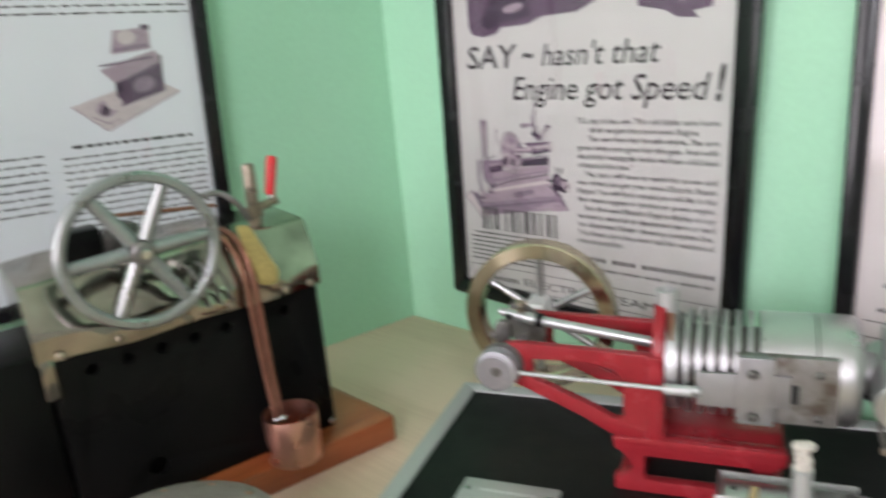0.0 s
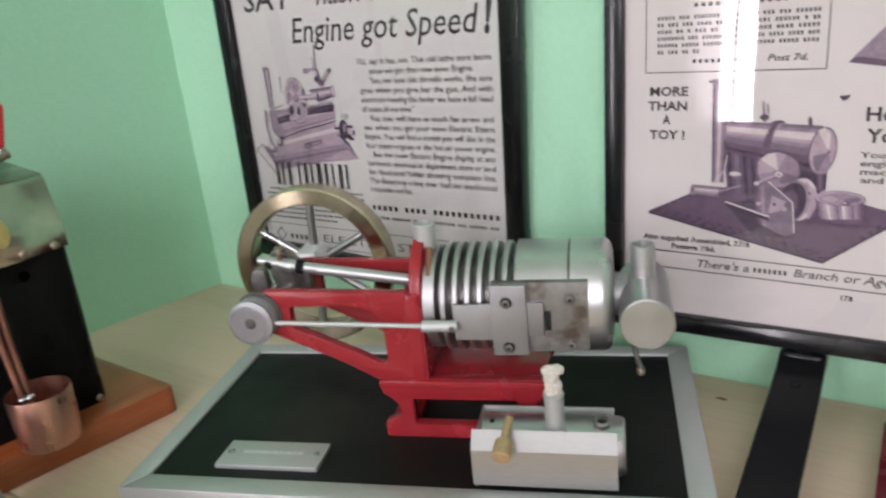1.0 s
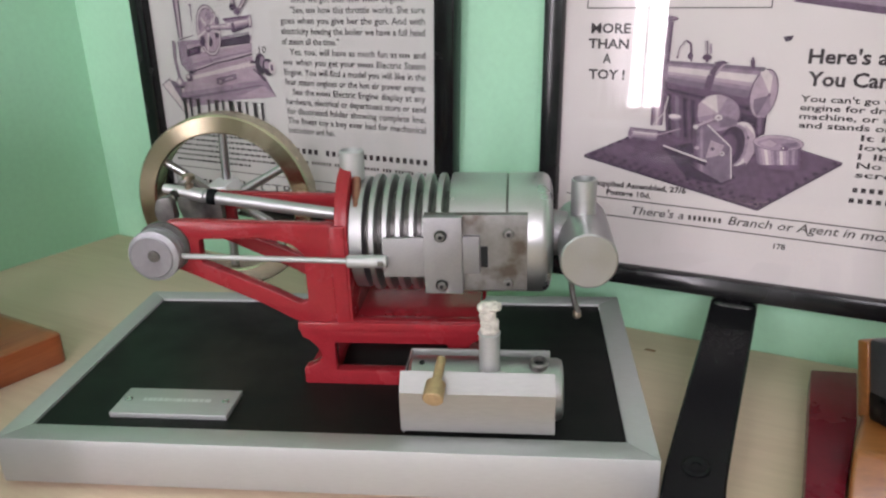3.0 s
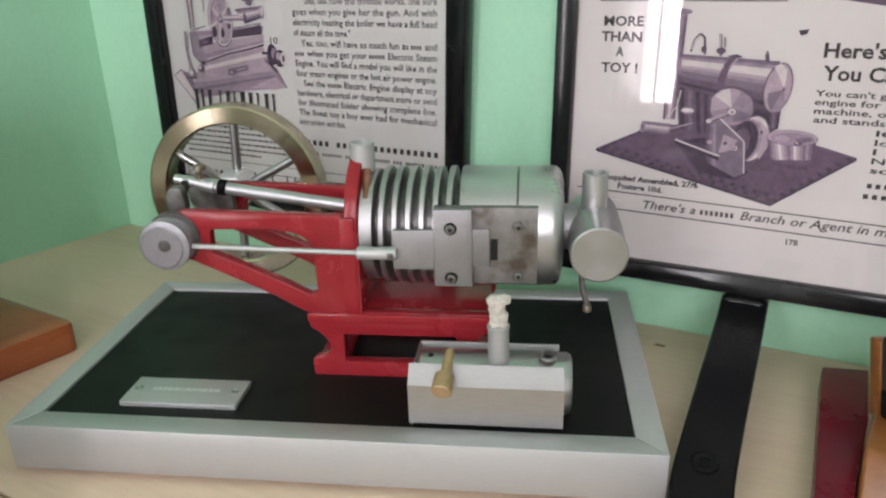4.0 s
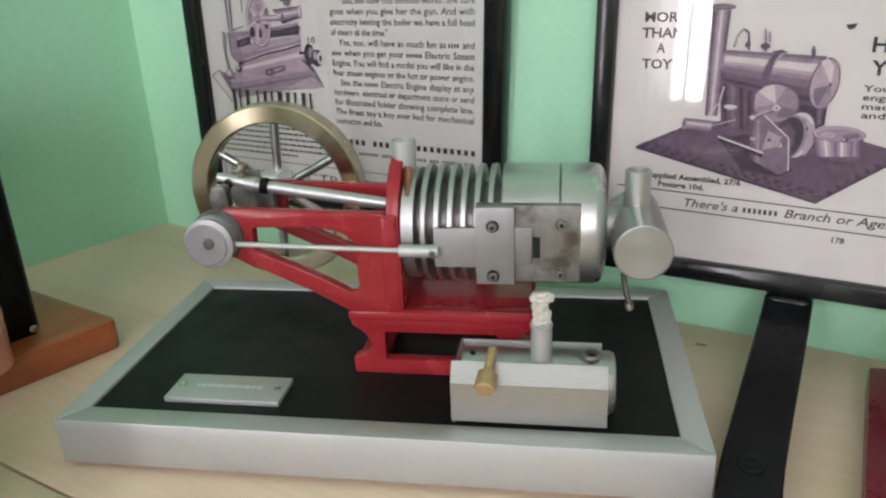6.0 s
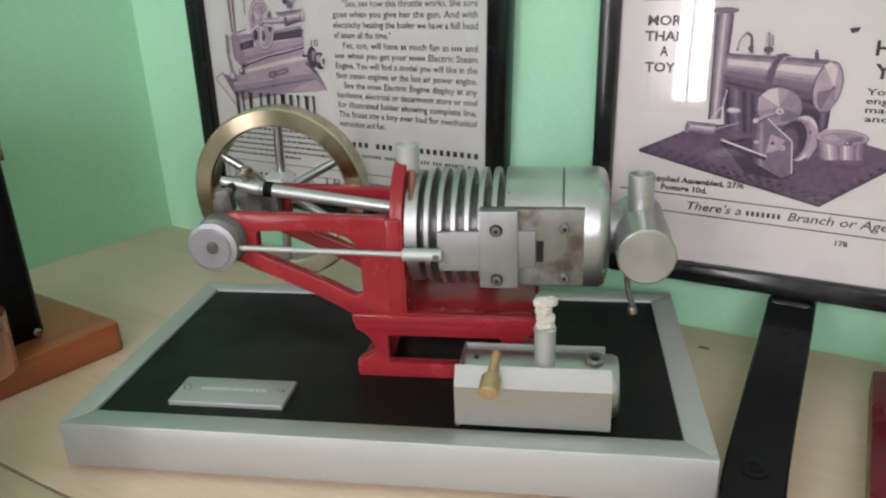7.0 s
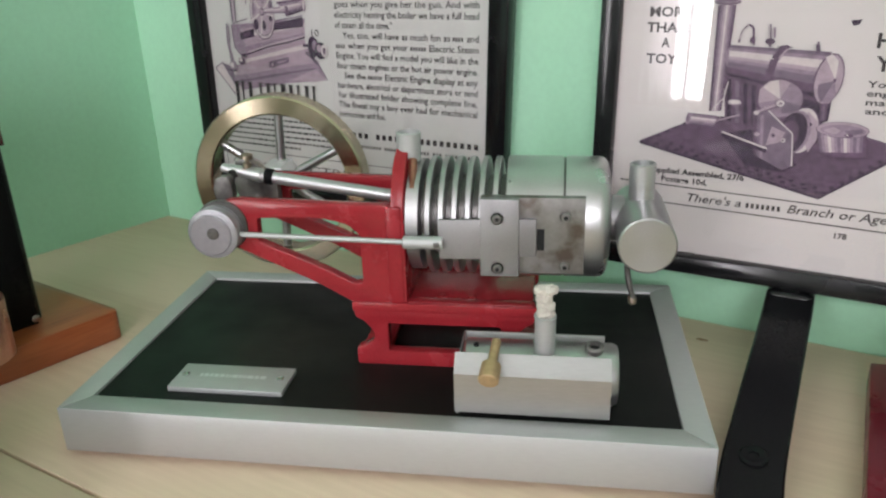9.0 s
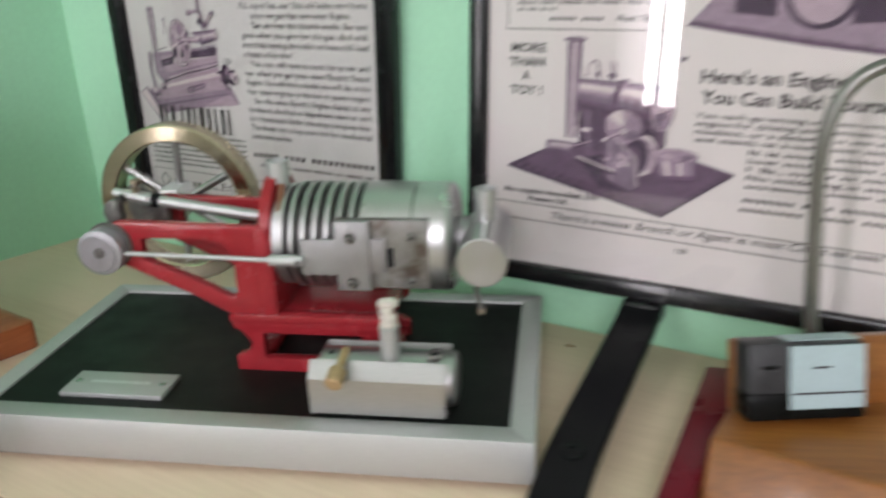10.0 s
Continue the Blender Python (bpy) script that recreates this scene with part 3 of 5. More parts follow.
d1.stroke([(-0.110, 0.0095), (-0.1045, 0.0155), (-0.099, 0.0095), (-0.1045, 0.0035), (-0.110, 0.0095)], 0.0010, 4)
# large engraving at the top, only its lower edge in view
d1.poly([(-0.104, 0.228), (-0.100, 0.2215), (-0.088, 0.2195), (-0.076, 0.2215), (-0.070, 0.2260), (-0.045, 0.2270), (-0.030, 0.2320), (0.000, 0.2330),
         (0.015, 0.2390), (0.018, 0.2480), (0.018, 0.302), (-0.105, 0.302)], 1)
d1.poly([(0.018, 0.2480), (0.048, 0.2460), (0.048, 0.302), (0.018, 0.302)], 2)
d1.poly([(0.048, 0.2440), (0.050, 0.2330), (0.070, 0.2290), (0.078, 0.2240), (0.094, 0.2225), (0.090, 0.2270), (0.103, 0.2290), (0.106, 0.302), (0.048, 0.302)], 1)
d1.poly([(-0.092, 0.2300), (-0.082, 0.2240), (-0.070, 0.2290), (-0.040, 0.2330), (-0.045, 0.2500), (-0.080, 0.2480)], 0)
d1.oval(-0.058, 0.2400, 0.010, 0.0032, 3, 0.15)
d1.poly([(0.060, 0.2400), (0.084, 0.2330), (0.080, 0.2370), (0.062, 0.2440)], 3)
d1.poly([(0.094, 0.2330), (0.100, 0.2340), (0.102, 0.2600), (0.092, 0.2600)], 0)
# small engraving: skirted base, firebox, wheel, chimney, steam valve and motor
d1.poly([(-0.1185, 0.084), (-0.1096, 0.0891), (-0.0911, 0.084), (-0.0889, 0.068), (-0.0992, 0.0634)], 6)
d1.stroke([(-0.1096, 0.0891), (-0.1185, 0.084), (-0.0992, 0.0634)], 0.0008, 1)
d1.poly([(-0.1109, 0.0883), (-0.1015, 0.0861), (-0.0956, 0.0725), (-0.0992, 0.0708)], 5)
d1.poly([(-0.0969, 0.0871), (-0.0267, 0.0988), (-0.0171, 0.0938), (-0.0088, 0.0799), (-0.045, 0.0759), (-0.0933, 0.0678)], 2)
d1.bands((-0.0879, 0.0942), (-0.0277, 0.1083), (-0.1003, 0.0759), (-0.0201, 0.0884), (3, 6, 3, 3, 3, 2))
d1.bands((-0.0994, 0.0773), (-0.0196, 0.0895), (-0.0959, 0.0709), (-0.0182, 0.0862), (2, 5, 2))
d1.poly([(-0.0447, 0.0781), (-0.0196, 0.087), (-0.0093, 0.0803), (-0.0194, 0.0781)], 3)
d1.stroke([(-0.027, 0.099), (-0.0216, 0.0951), (-0.0166, 0.0908)], 0.0014, 0)
d1.stroke([(-0.0166, 0.0908), (-0.0088, 0.0799)], 0.0006, 1)
d1.bands((-0.0965, 0.1172), (-0.0258, 0.1226), (-0.0874, 0.0936), (-0.027, 0.1091), (2, 3, 6, 3, 3, 2, 3))
d1.poly([(-0.0965, 0.1172), (-0.0894, 0.1179), (-0.0814, 0.095), (-0.088, 0.0936), (-0.0953, 0.0998)], 2)
d1.stroke([(-0.0965, 0.1172), (-0.0956, 0.1005), (-0.088, 0.0936)], 0.0009, 1)
d1.stroke([(-0.0834, 0.0956), (-0.0604, 0.1024), (-0.042, 0.1057), (-0.0269, 0.1095)], 0.0011, 0)
d1.stroke([(-0.081, 0.0972), (-0.0602, 0.1036), (-0.0268, 0.1106)], 0.0005, 6)
d1.poly([(-0.0887, 0.1112), (-0.0744, 0.1148), (-0.0745, 0.109), (-0.0882, 0.1061)], 0)
d1.poly([(-0.0856, 0.1108), (-0.0786, 0.1124), (-0.0784, 0.1099), (-0.0853, 0.1084)], 1)
d1.poly([(-0.0544, 0.1188), (-0.0279, 0.1234), (-0.0275, 0.1168), (-0.0553, 0.1137)], 0)
d1.stroke([(-0.0946, 0.1181), (-0.0802, 0.1218)], 0.0008, 1)
d1.stroke([(-0.0531, 0.1207), (-0.0278, 0.1243)], 0.0009, 5)
d1.bands((-0.0966, 0.1505), (-0.0953, 0.1191), (-0.0898, 0.1509), (-0.0909, 0.12), (1, 5, 3, 6, 2, 1))
d1.oval(-0.0935, 0.151, 0.0036, 0.0013, 1, 0)
d1.oval(-0.0934, 0.1513, 0.0024, 0.0006, 3, 0)
d1.stroke([(-0.0796, 0.1432), (-0.0798, 0.132)], 0.0009, 1)
d1.oval(-0.0796, 0.143, 0.0013, 0.0008, 1, 0)
d1.stroke([(-0.1007, 0.1177), (-0.1015, 0.1044), (-0.0986, 0.0893)], 0.0025, 2)
d1.stroke([(-0.1016, 0.1177), (-0.1023, 0.1043), (-0.1002, 0.0901)], 0.0006, 0)
d1.stroke([(-0.0989, 0.1162), (-0.0997, 0.1044)], 0.0006, 1)
d1.oval(-0.0648, 0.1252, 0.0114, 0.0183, 1, 0.1)
d1.oval(-0.0648, 0.1252, 0.0107, 0.0174, 6, 0.1)
d1.oval(-0.0646, 0.1252, 0.0096, 0.0160, 5, 0.1)
d1.oval(-0.0645, 0.1251, 0.0089, 0.0152, 3, 0.1)
d1.oval(-0.0713, 0.1178, 0.0024, 0.0038, 0, 0)
d1.oval(-0.0641, 0.1173, 0.0022, 0.0034, 0, 0)
d1.oval(-0.0571, 0.1226, 0.0016, 0.0027, 0, 0)
d1.oval(-0.072, 0.129, 0.0017, 0.0038, 2, 0)
d1.oval(-0.056, 0.1318, 0.0019, 0.0034, 5, 0)
d1.oval(-0.0633, 0.1355, 0.0028, 0.0028, 2, 0)
d1.stroke([(-0.0646, 0.1267), (-0.0706, 0.1341)], 0.0013, 6)
d1.stroke([(-0.0646, 0.1267), (-0.0562, 0.1362)], 0.0013, 6)
d1.stroke([(-0.0646, 0.1267), (-0.0535, 0.1236)], 0.0013, 6)
d1.stroke([(-0.0646, 0.1267), (-0.0669, 0.1109)], 0.0013, 6)
d1.stroke([(-0.0646, 0.1267), (-0.0762, 0.12)], 0.0013, 6)
d1.oval(-0.0646, 0.1267, 0.0025, 0.0028, 1, 0)
d1.oval(-0.0649, 0.127, 0.0016, 0.0017, 3, 0)
d1.bands((-0.0624, 0.1296), (-0.0406, 0.1305), (-0.0625, 0.1256), (-0.0408, 0.1261), (2, 6, 3, 5))
d1.bands((-0.0504, 0.1338), (-0.0245, 0.1363), (-0.0417, 0.124), (-0.0253, 0.1283), (1, 2, 6, 3, 5, 0))
d1.oval(-0.0258, 0.1321, 0.0019, 0.0047, 2, 0.1)
d1.oval(-0.0257, 0.1324, 0.0011, 0.0034, 6, 0)
d1.stroke([(-0.0415, 0.1309), (-0.0404, 0.1241)], 0.0025, 1)
d1.stroke([(-0.0395, 0.1668), (-0.0401, 0.1481)], 0.0014, 1)
d1.stroke([(-0.0397, 0.1668), (-0.0404, 0.1488)], 0.0006, 3)
d1.stroke([(-0.0426, 0.1579), (-0.0424, 0.1502)], 0.0011, 2)
d1.stroke([(-0.053, 0.148), (-0.0477, 0.1485)], 0.0038, 1)
d1.stroke([(-0.052, 0.1482), (-0.0481, 0.1487)], 0.0025, 3)
d1.stroke([(-0.0481, 0.1487), (-0.0412, 0.1494)], 0.0019, 2)
d1.stroke([(-0.04, 0.1487), (-0.0387, 0.1416), (-0.0344, 0.137)], 0.0038, 1)
d1.stroke([(-0.0405, 0.1481), (-0.0393, 0.1416)], 0.0014, 6)
d1.oval(-0.0406, 0.1417, 0.0022, 0.0025, 0, 0)
d1.oval(-0.0379, 0.1384, 0.0016, 0.0019, 5, 0)
d1.stroke([(-0.0343, 0.1399), (-0.0269, 0.1484)], 0.0031, 1)
d1.stroke([(-0.0338, 0.1406), (-0.0274, 0.1475)], 0.0014, 6)
d1.oval(-0.0269, 0.1481, 0.0022, 0.0016, 5, 0)
d1.stroke([(-0.0284, 0.1039), (-0.0215, 0.104)], 0.0019, 0)
d1.oval(-0.0194, 0.103, 0.0047, 0.0075, 0, 0)
d1.oval(-0.0178, 0.104, 0.0022, 0.0041, 2, 0)
d1.oval(-0.0127, 0.1007, 0.0053, 0.0060, 0, 0)
d1.oval(-0.0139, 0.1023, 0.0022, 0.0028, 3, 0)
d1.oval(-0.0097, 0.1007, 0.0027, 0.0044, 6, 0)
d1.oval(-0.0096, 0.1005, 0.0013, 0.0024, 1, 0)
d1.poly([(-0.0619, 0.0911), (-0.0427, 0.0953), (-0.0426, 0.0916), (-0.0617, 0.0865)], 5)
d1.oval(-0.0584, 0.0891, 0.0027, 0.0024, 1, 0)
d1.oval(-0.0584, 0.0891, 0.0016, 0.0014, 3, 0)
d1.poly([(-0.0533, 0.0913), (-0.0451, 0.0932), (-0.0448, 0.0922), (-0.0532, 0.0901)], 3)
d1.oval(-0.0981, 0.0865, 0.0038, 0.0044, 2, 0)
d1.oval(-0.099, 0.0873, 0.0019, 0.0022, 6, 0)
d1.oval(-0.0886, 0.0907, 0.0034, 0.0028, 1, 0)
d1.oval(-0.0896, 0.0914, 0.0017, 0.0014, 6, 0)
d1.oval(-0.0856, 0.0949, 0.0022, 0.0014, 0, 0)
d1.stroke([(-0.1042, 0.0835), (-0.0945, 0.083)], 0.0011, 0)
set_line(s1, "10", -0.0210, -0.0145, 0.1105, 0.0046, 0.005)
PIC1 = page_matrix((0.0562, 0.2516, 0.0550), (0.9327, -0.3569, -0.0512), (0.0382, -0.0431, 0.9983))
picture(PIC1, (-0.1207, 0.1205, -0.0022, 0.305), 0.0146, 0.0065, 0.0045, PAPER1,
        "black framed advertisement on cream paper, hung on the wall", d1, s1, 0.0512)

# the wide advertisement on the stand
s2, d2 = bmesh.new(), Drawing()
for text, a, b, y in (("MORE", -0.0601, -0.0382, 0.1274), ("THAN", -0.0612, -0.0386, 0.1192), ("A", -0.0526, -0.0480, 0.1113), ("TOY !", -0.0602, -0.0398, 0.1026)):
    set_line(s2, text, a, b, y, 0.0050, 0.030)
set_line(s2, "Here's an Engine", 0.0514, 0.1230, 0.1140, 0.0068, 0.028)
set_line(s2, "You Can Build Yourself", 0.0522, 0.1500, 0.1030, 0.0068, 0.028)
for i, text in enumerate(("You can't go wrong ##### #### ########## ####", "engine for driving your ######## ####### ###",
                          "machine, or a dynamo. ## #### ## ########", "and stands on a metal ##### ######## ####")):
    set_line(s2, text, 0.0502 + 0.0003 * i, 0.166, 0.0950 - 0.0044 * i, 0.0030, 0.02)
for i, text in enumerate(("It is ###### ###### ####", "low #### ######## #####", "1 lb., ###### ## #######", "No soldering ## ########", "screwed ####### #####")):
    set_line(s2, text, 0.0800, 0.160, 0.0768 - 0.0046 * i, 0.0030, 0.02)
set_line(s2, "####### #### ######", 0.0800, 0.150, 0.0505, 0.0040)
set_line(s2, "######## ##### ###", 0.0790, 0.150, 0.0450, 0.0040)
set_line(s2, "Also supplied Assembled, 27/6", -0.0634, -0.0014, 0.0416, 0.0030, 0.035)
set_line(s2, "Postage 10d.", -0.0461, -0.0205, 0.0368, 0.0030, 0.035)
set_line(s2, "There's a ####### Branch or Agent in most Cities ### #####", -0.0305, 0.150, 0.0266, 0.0046, 0.012, 0.25)
set_line(s2, "178", 0.0467, 0.0527, 0.0160, 0.0029, 0.03)
for ya, yb in ((0.0348, 0.0310), (0.0243, 0.0212)):
    s2.faces.new([s2.verts.new(v) for v in ((-0.070, ya, 0.00012), (0.172, yb - 0.001, 0.00012), (0.172, yb - 0.0003, 0.00012), (-0.070, ya + 0.0007, 0.00012))])
for a, b, c, d in ((-0.0630, 0.1402, 0.0318, 0.1408), (-0.0630, 0.1402, -0.0624, 0.236), (0.0312, 0.1402, 0.0318, 0.236)):
    s2.faces.new([s2.verts.new(v) for v in ((a, b, 0.00012), (c, b, 0.00012), (c, d, 0.00012), (a, d, 0.00012))])
for i in range(5):
    set_line(s2, ("##### ### ####### #### ## # ### ### ######", "## ### ### #### #### #### #### ###### # ##", "#### ## # ### ## ## ## ###### #### #####",
                  "######## ### ####### ######### #### #### ###", "###### ##### ####### #### ###### ##### ####")[i], -0.0560, 0.0270, 0.1690 - 0.0037 * i, 0.0034)
set_line(s2, "## ### ## ##", -0.0560, -0.0330, 0.1505, 0.0034)
set_line(s2, "Post 7d.", 0.0030, 0.0225, 0.1452, 0.0034, 0.02, 0.2)
set_line(s2, "##### ####", -0.0362, -0.0050, 0.1452, 0.0034)
set_line(s2, "##### ## #### ##", -0.0362, 0.0225, 0.1752, 0.0034)
for i in range(8):
    set_line(s2, "#### ###### ## ##### #### ### ##### ### ##"[i % 3:], -0.0560, 0.0270, 0.2240 - 0.0048 * i, 0.0036)
d2.poly([(0.0385, 0.1265), (0.0435, 0.1272), (0.0425, 0.1248), (0.0400, 0.1240)], 0)
d2.poly([(0.0411, 0.1433), (0.1000, 0.1345), (0.1365, 0.1305), (0.171, 0.1500), (0.171, 0.205), (0.0700, 0.1750)], 2)
d2.poly([(0.0411, 0.1433), (0.1000, 0.1345), (0.1365, 0.1305), (0.1365, 0.1335), (0.1000, 0.1380), (0.0450, 0.1460)], 1)
d2.poly([(0.0650, 0.1500), (0.0850, 0.1480), (0.0850, 0.1800), (0.0650, 0.1800)], 0)
d2.oval(0.1050, 0.1600, 0.0170, 0.0180, 0)
d2.oval(0.1050, 0.1600, 0.0140, 0.0150, 3)
d2.poly([(0.1200, 0.1450), (0.1600, 0.1480), (0.1600, 0.1900), (0.1200, 0.1880)], 0)
# the engraving: perforated base plate, chimney, boiler, wheel, engine and tin
PLATE = [(-0.0603, 0.0590), (0.0365, 0.0375), (0.0735, 0.0655), (0.0200, 0.0790), (-0.0280, 0.0748)]
d2.poly(PLATE, 1)
d2.poly([(-0.0603, 0.0590), (0.0365, 0.0375), (0.0735, 0.0655), (0.0735, 0.0640), (0.0365, 0.0358), (-0.0603, 0.0574)], 0)
for (xa, ya), (xb, yb), n in (((-0.0560, 0.0592), (0.0350, 0.0395), 17), ((0.0380, 0.0398), (0.0700, 0.0646), 9), ((-0.0540, 0.0606), (-0.0310, 0.0728), 6), ((-0.0480, 0.0600), (0.0340, 0.0420), 15)):
    for k in range(n):
        d2.oval(xa + (xb - xa) * k / (n - 1), ya + (yb - ya) * k / (n - 1), 0.0014, 0.0009, 0, n=8)
d2.poly([(-0.0155, 0.0664), (0.0001, 0.0705), (0.0241, 0.0531), (0.0171, 0.0484), (-0.0016, 0.0505)], 0)
d2.poly([(-0.0179, 0.1011), (0.0032, 0.0986), (0.0062, 0.0738), (0.0002, 0.0698), (-0.0148, 0.0729)], 1)
d2.bands((-0.0161, 0.0971), (-0.0138, 0.0737), (-0.0016, 0.0957), (0.0012, 0.072), (0, 1, 5, 1, 0, 1, 0))
d2.poly([(0.0156, 0.0946), (0.0355, 0.0884), (0.0354, 0.0773), (0.0305, 0.0749), (0.0215, 0.083)], 0)
d2.bands((0.0306, 0.0875), (0.0314, 0.077), (0.0351, 0.0878), (0.0351, 0.0775), (1, 5, 1, 0))
d2.bands((-0.0246, 0.1335), (-0.0236, 0.0784), (-0.0155, 0.1335), (-0.0171, 0.0788), (1, 5, 2, 3, 6, 3, 2, 5, 1))
d2.oval(-0.02, 0.1351, 0.0068, 0.0016, 1, 0)
d2.oval(-0.02, 0.1354, 0.0062, 0.0011, 2, 0)
d2.oval(-0.02, 0.1356, 0.0045, 0.0006, 5, 0)
d2.oval(-0.0156, 0.1069, 0.0027, 0.0053, 2, 0.1)
d2.bands((-0.0163, 0.1135), (0.0322, 0.1114), (-0.0165, 0.0964), (0.0293, 0.0864), (5, 2, 6, 6, 3, 2, 5, 5, 1, 1, 0, 1))
d2.stroke([(0.0108, 0.1131), (0.0062, 0.1067), (0.0045, 0.098)], 0.0037, 1)
d2.stroke([(0.0124, 0.1131), (0.0082, 0.1074)], 0.0010, 3)
d2.poly([(0.0064, 0.1132), (0.0112, 0.1142), (0.0145, 0.113), (0.0091, 0.1118)], 1)
d2.oval(0.0326, 0.098, 0.0067, 0.0129, 1, -0.12)
d2.oval(0.0327, 0.098, 0.0061, 0.0122, 3, -0.12)
d2.poly([(0.0357, 0.0979), (0.0298, 0.1088), (0.0327, 0.1105), (0.0361, 0.1071)], 6)
d2.poly([(0.0357, 0.0974), (0.0371, 0.0902), (0.0344, 0.0858), (0.0304, 0.0868)], 2)
d2.poly([(0.0355, 0.0974), (0.0307, 0.0865), (0.0288, 0.09), (0.0283, 0.0952)], 5)
d2.oval(0.0355, 0.0976, 0.0007, 0.0010, 1, 0)
d2.stroke([(-0.0122, 0.1149), (-0.0109, 0.1206), (-0.0081, 0.124), (-0.0057, 0.1224), (-0.0047, 0.1136)], 0.0011, 1)
d2.stroke([(-0.012, 0.116), (-0.0106, 0.1206), (-0.0081, 0.1236)], 0.0005, 6)
d2.oval(-0.0055, 0.1162, 0.0014, 0.0017, 1, 0)
d2.stroke([(0.0033, 0.1131), (0.002, 0.1241)], 0.0014, 5)
d2.stroke([(0.0026, 0.117), (0.0018, 0.1238)], 0.0005, 6)
d2.stroke([(0.0049, 0.1177), (0.0044, 0.1228)], 0.0010, 2)
d2.oval(0.0031, 0.1157, 0.0024, 0.0016, 1, 0)
d2.stroke([(0.0262, 0.1108), (0.0256, 0.1149)], 0.0019, 1)
d2.oval(0.0256, 0.1154, 0.0006, 0.0010, 5, 0)
d2.oval(0.0116, 0.0866, 0.0112, 0.0099, 1, 0.05)
d2.oval(0.0115, 0.0869, 0.0107, 0.0094, 2, 0.05)
d2.poly([(0.0115, 0.0869), (0.0013, 0.0844), (0.0009, 0.0912), (0.0048, 0.0956), (0.011, 0.097), (0.0155, 0.0956)], 3)
d2.poly([(0.0115, 0.0869), (0.0024, 0.0926), (0.0061, 0.0957), (0.0097, 0.0967)], 6)
d2.poly([(0.0115, 0.0869), (0.022, 0.0837), (0.0211, 0.0809), (0.0131, 0.0797)], 5)
d2.oval(0.024, 0.0713, 0.0080, 0.0124, 1, -0.15)
d2.oval(0.0237, 0.0714, 0.0075, 0.0119, 6, -0.15)
d2.poly([(0.0253, 0.0819), (0.0306, 0.0769), (0.0316, 0.0676), (0.0282, 0.0604), (0.0264, 0.0644), (0.0273, 0.0713)], 3)
d2.oval(0.0209, 0.0705, 0.0072, 0.0114, 2, -0.15)
d2.oval(0.0197, 0.0701, 0.0067, 0.0107, 0, -0.15)
d2.oval(0.018, 0.0689, 0.0045, 0.0077, 1, -0.15)
d2.oval(0.0277, 0.0751, 0.0006, 0.0009, 0, 0)
d2.poly([(-0.0008, 0.0781), (0.0045, 0.0825), (0.0198, 0.0693), (0.0215, 0.0521), (0.0169, 0.0496), (0.002, 0.0566)], 5)
d2.bands((-0.0004, 0.0774), (0.002, 0.0566), (0.0082, 0.0787), (0.0101, 0.0528), (1, 5, 2, 5, 5))
d2.stroke([(0.0045, 0.0825), (0.0197, 0.0696), (0.0215, 0.0526)], 0.0007, 6)
d2.stroke([(0.002, 0.0566), (0.0169, 0.0496), (0.0212, 0.052)], 0.0005, 0)
d2.poly([(0.0073, 0.0624), (0.0092, 0.0726), (0.0164, 0.0701), (0.014, 0.0644)], 3)
d2.oval(0.0105, 0.0679, 0.0011, 0.0011, 5, 0)
d2.oval(0.0105, 0.068, 0.0005, 0.0005, 0, 0)
d2.oval(0.0024, 0.0679, 0.0014, 0.0011, 3, 0)
d2.oval(0.0157, 0.0657, 0.0012, 0.0012, 6, 0)
d2.oval(0.0155, 0.0658, 0.0006, 0.0006, 1, 0)
d2.oval(0.0065, 0.0605, 0.0019, 0.0014, 6, 0)
d2.oval(0.0071, 0.0603, 0.0009, 0.0007, 1, 0)
d2.stroke([(0.0004, 0.0789), (0.0122, 0.0848)], 0.0021, 1)
d2.stroke([(0.0006, 0.0794), (0.012, 0.085)], 0.0014, 3)
d2.oval(0.012, 0.0848, 0.0019, 0.0016, 6, 0)
d2.oval(0.0121, 0.0847, 0.0009, 0.0007, 2, 0)
d2.oval(0.0008, 0.0792, 0.0014, 0.0011, 6, 0)
d2.bands((-0.0345, 0.0769), (-0.0186, 0.0762), (-0.035, 0.07), (-0.0199, 0.0692), (5, 2, 6, 3, 2, 5, 1))
d2.oval(-0.0339, 0.0735, 0.0014, 0.0030, 2, -0.1)
d2.oval(-0.0341, 0.0736, 0.0007, 0.0020, 5, 0)
d2.stroke([(-0.0155, 0.0664), (0.008, 0.0593)], 0.0017, 0)
d2.stroke([(-0.0156, 0.0679), (0.0078, 0.0609)], 0.0009, 6)
d2.oval(-0.0107, 0.0839, 0.0037, 0.0016, 2, 0)
d2.oval(-0.0107, 0.0842, 0.0031, 0.0011, 6, 0)
d2.stroke([(-0.022, 0.079), (-0.0165, 0.0858), (-0.015, 0.0947)], 0.0006, 6)
d2.stroke([(-0.0203, 0.0732), (-0.0073, 0.0776)], 0.0007, 3)
d2.oval(0.0441, 0.0622, 0.0114, 0.0030, 1, 0)
d2.bands((0.0307, 0.0729), (0.034, 0.0612), (0.0539, 0.074), (0.0543, 0.0629), (5, 2, 3, 6, 3, 2, 5, 2, 6, 3, 2, 5, 2, 5, 1))
d2.oval(0.0425, 0.0734, 0.0123, 0.0041, 5, 0)
d2.oval(0.0425, 0.0735, 0.0119, 0.0037, 3, 0)
d2.oval(0.0428, 0.073, 0.0104, 0.0030, 2, 0)
d2.poly([(0.0339, 0.0725), (0.0384, 0.0748), (0.0422, 0.073), (0.0395, 0.0709)], 3)
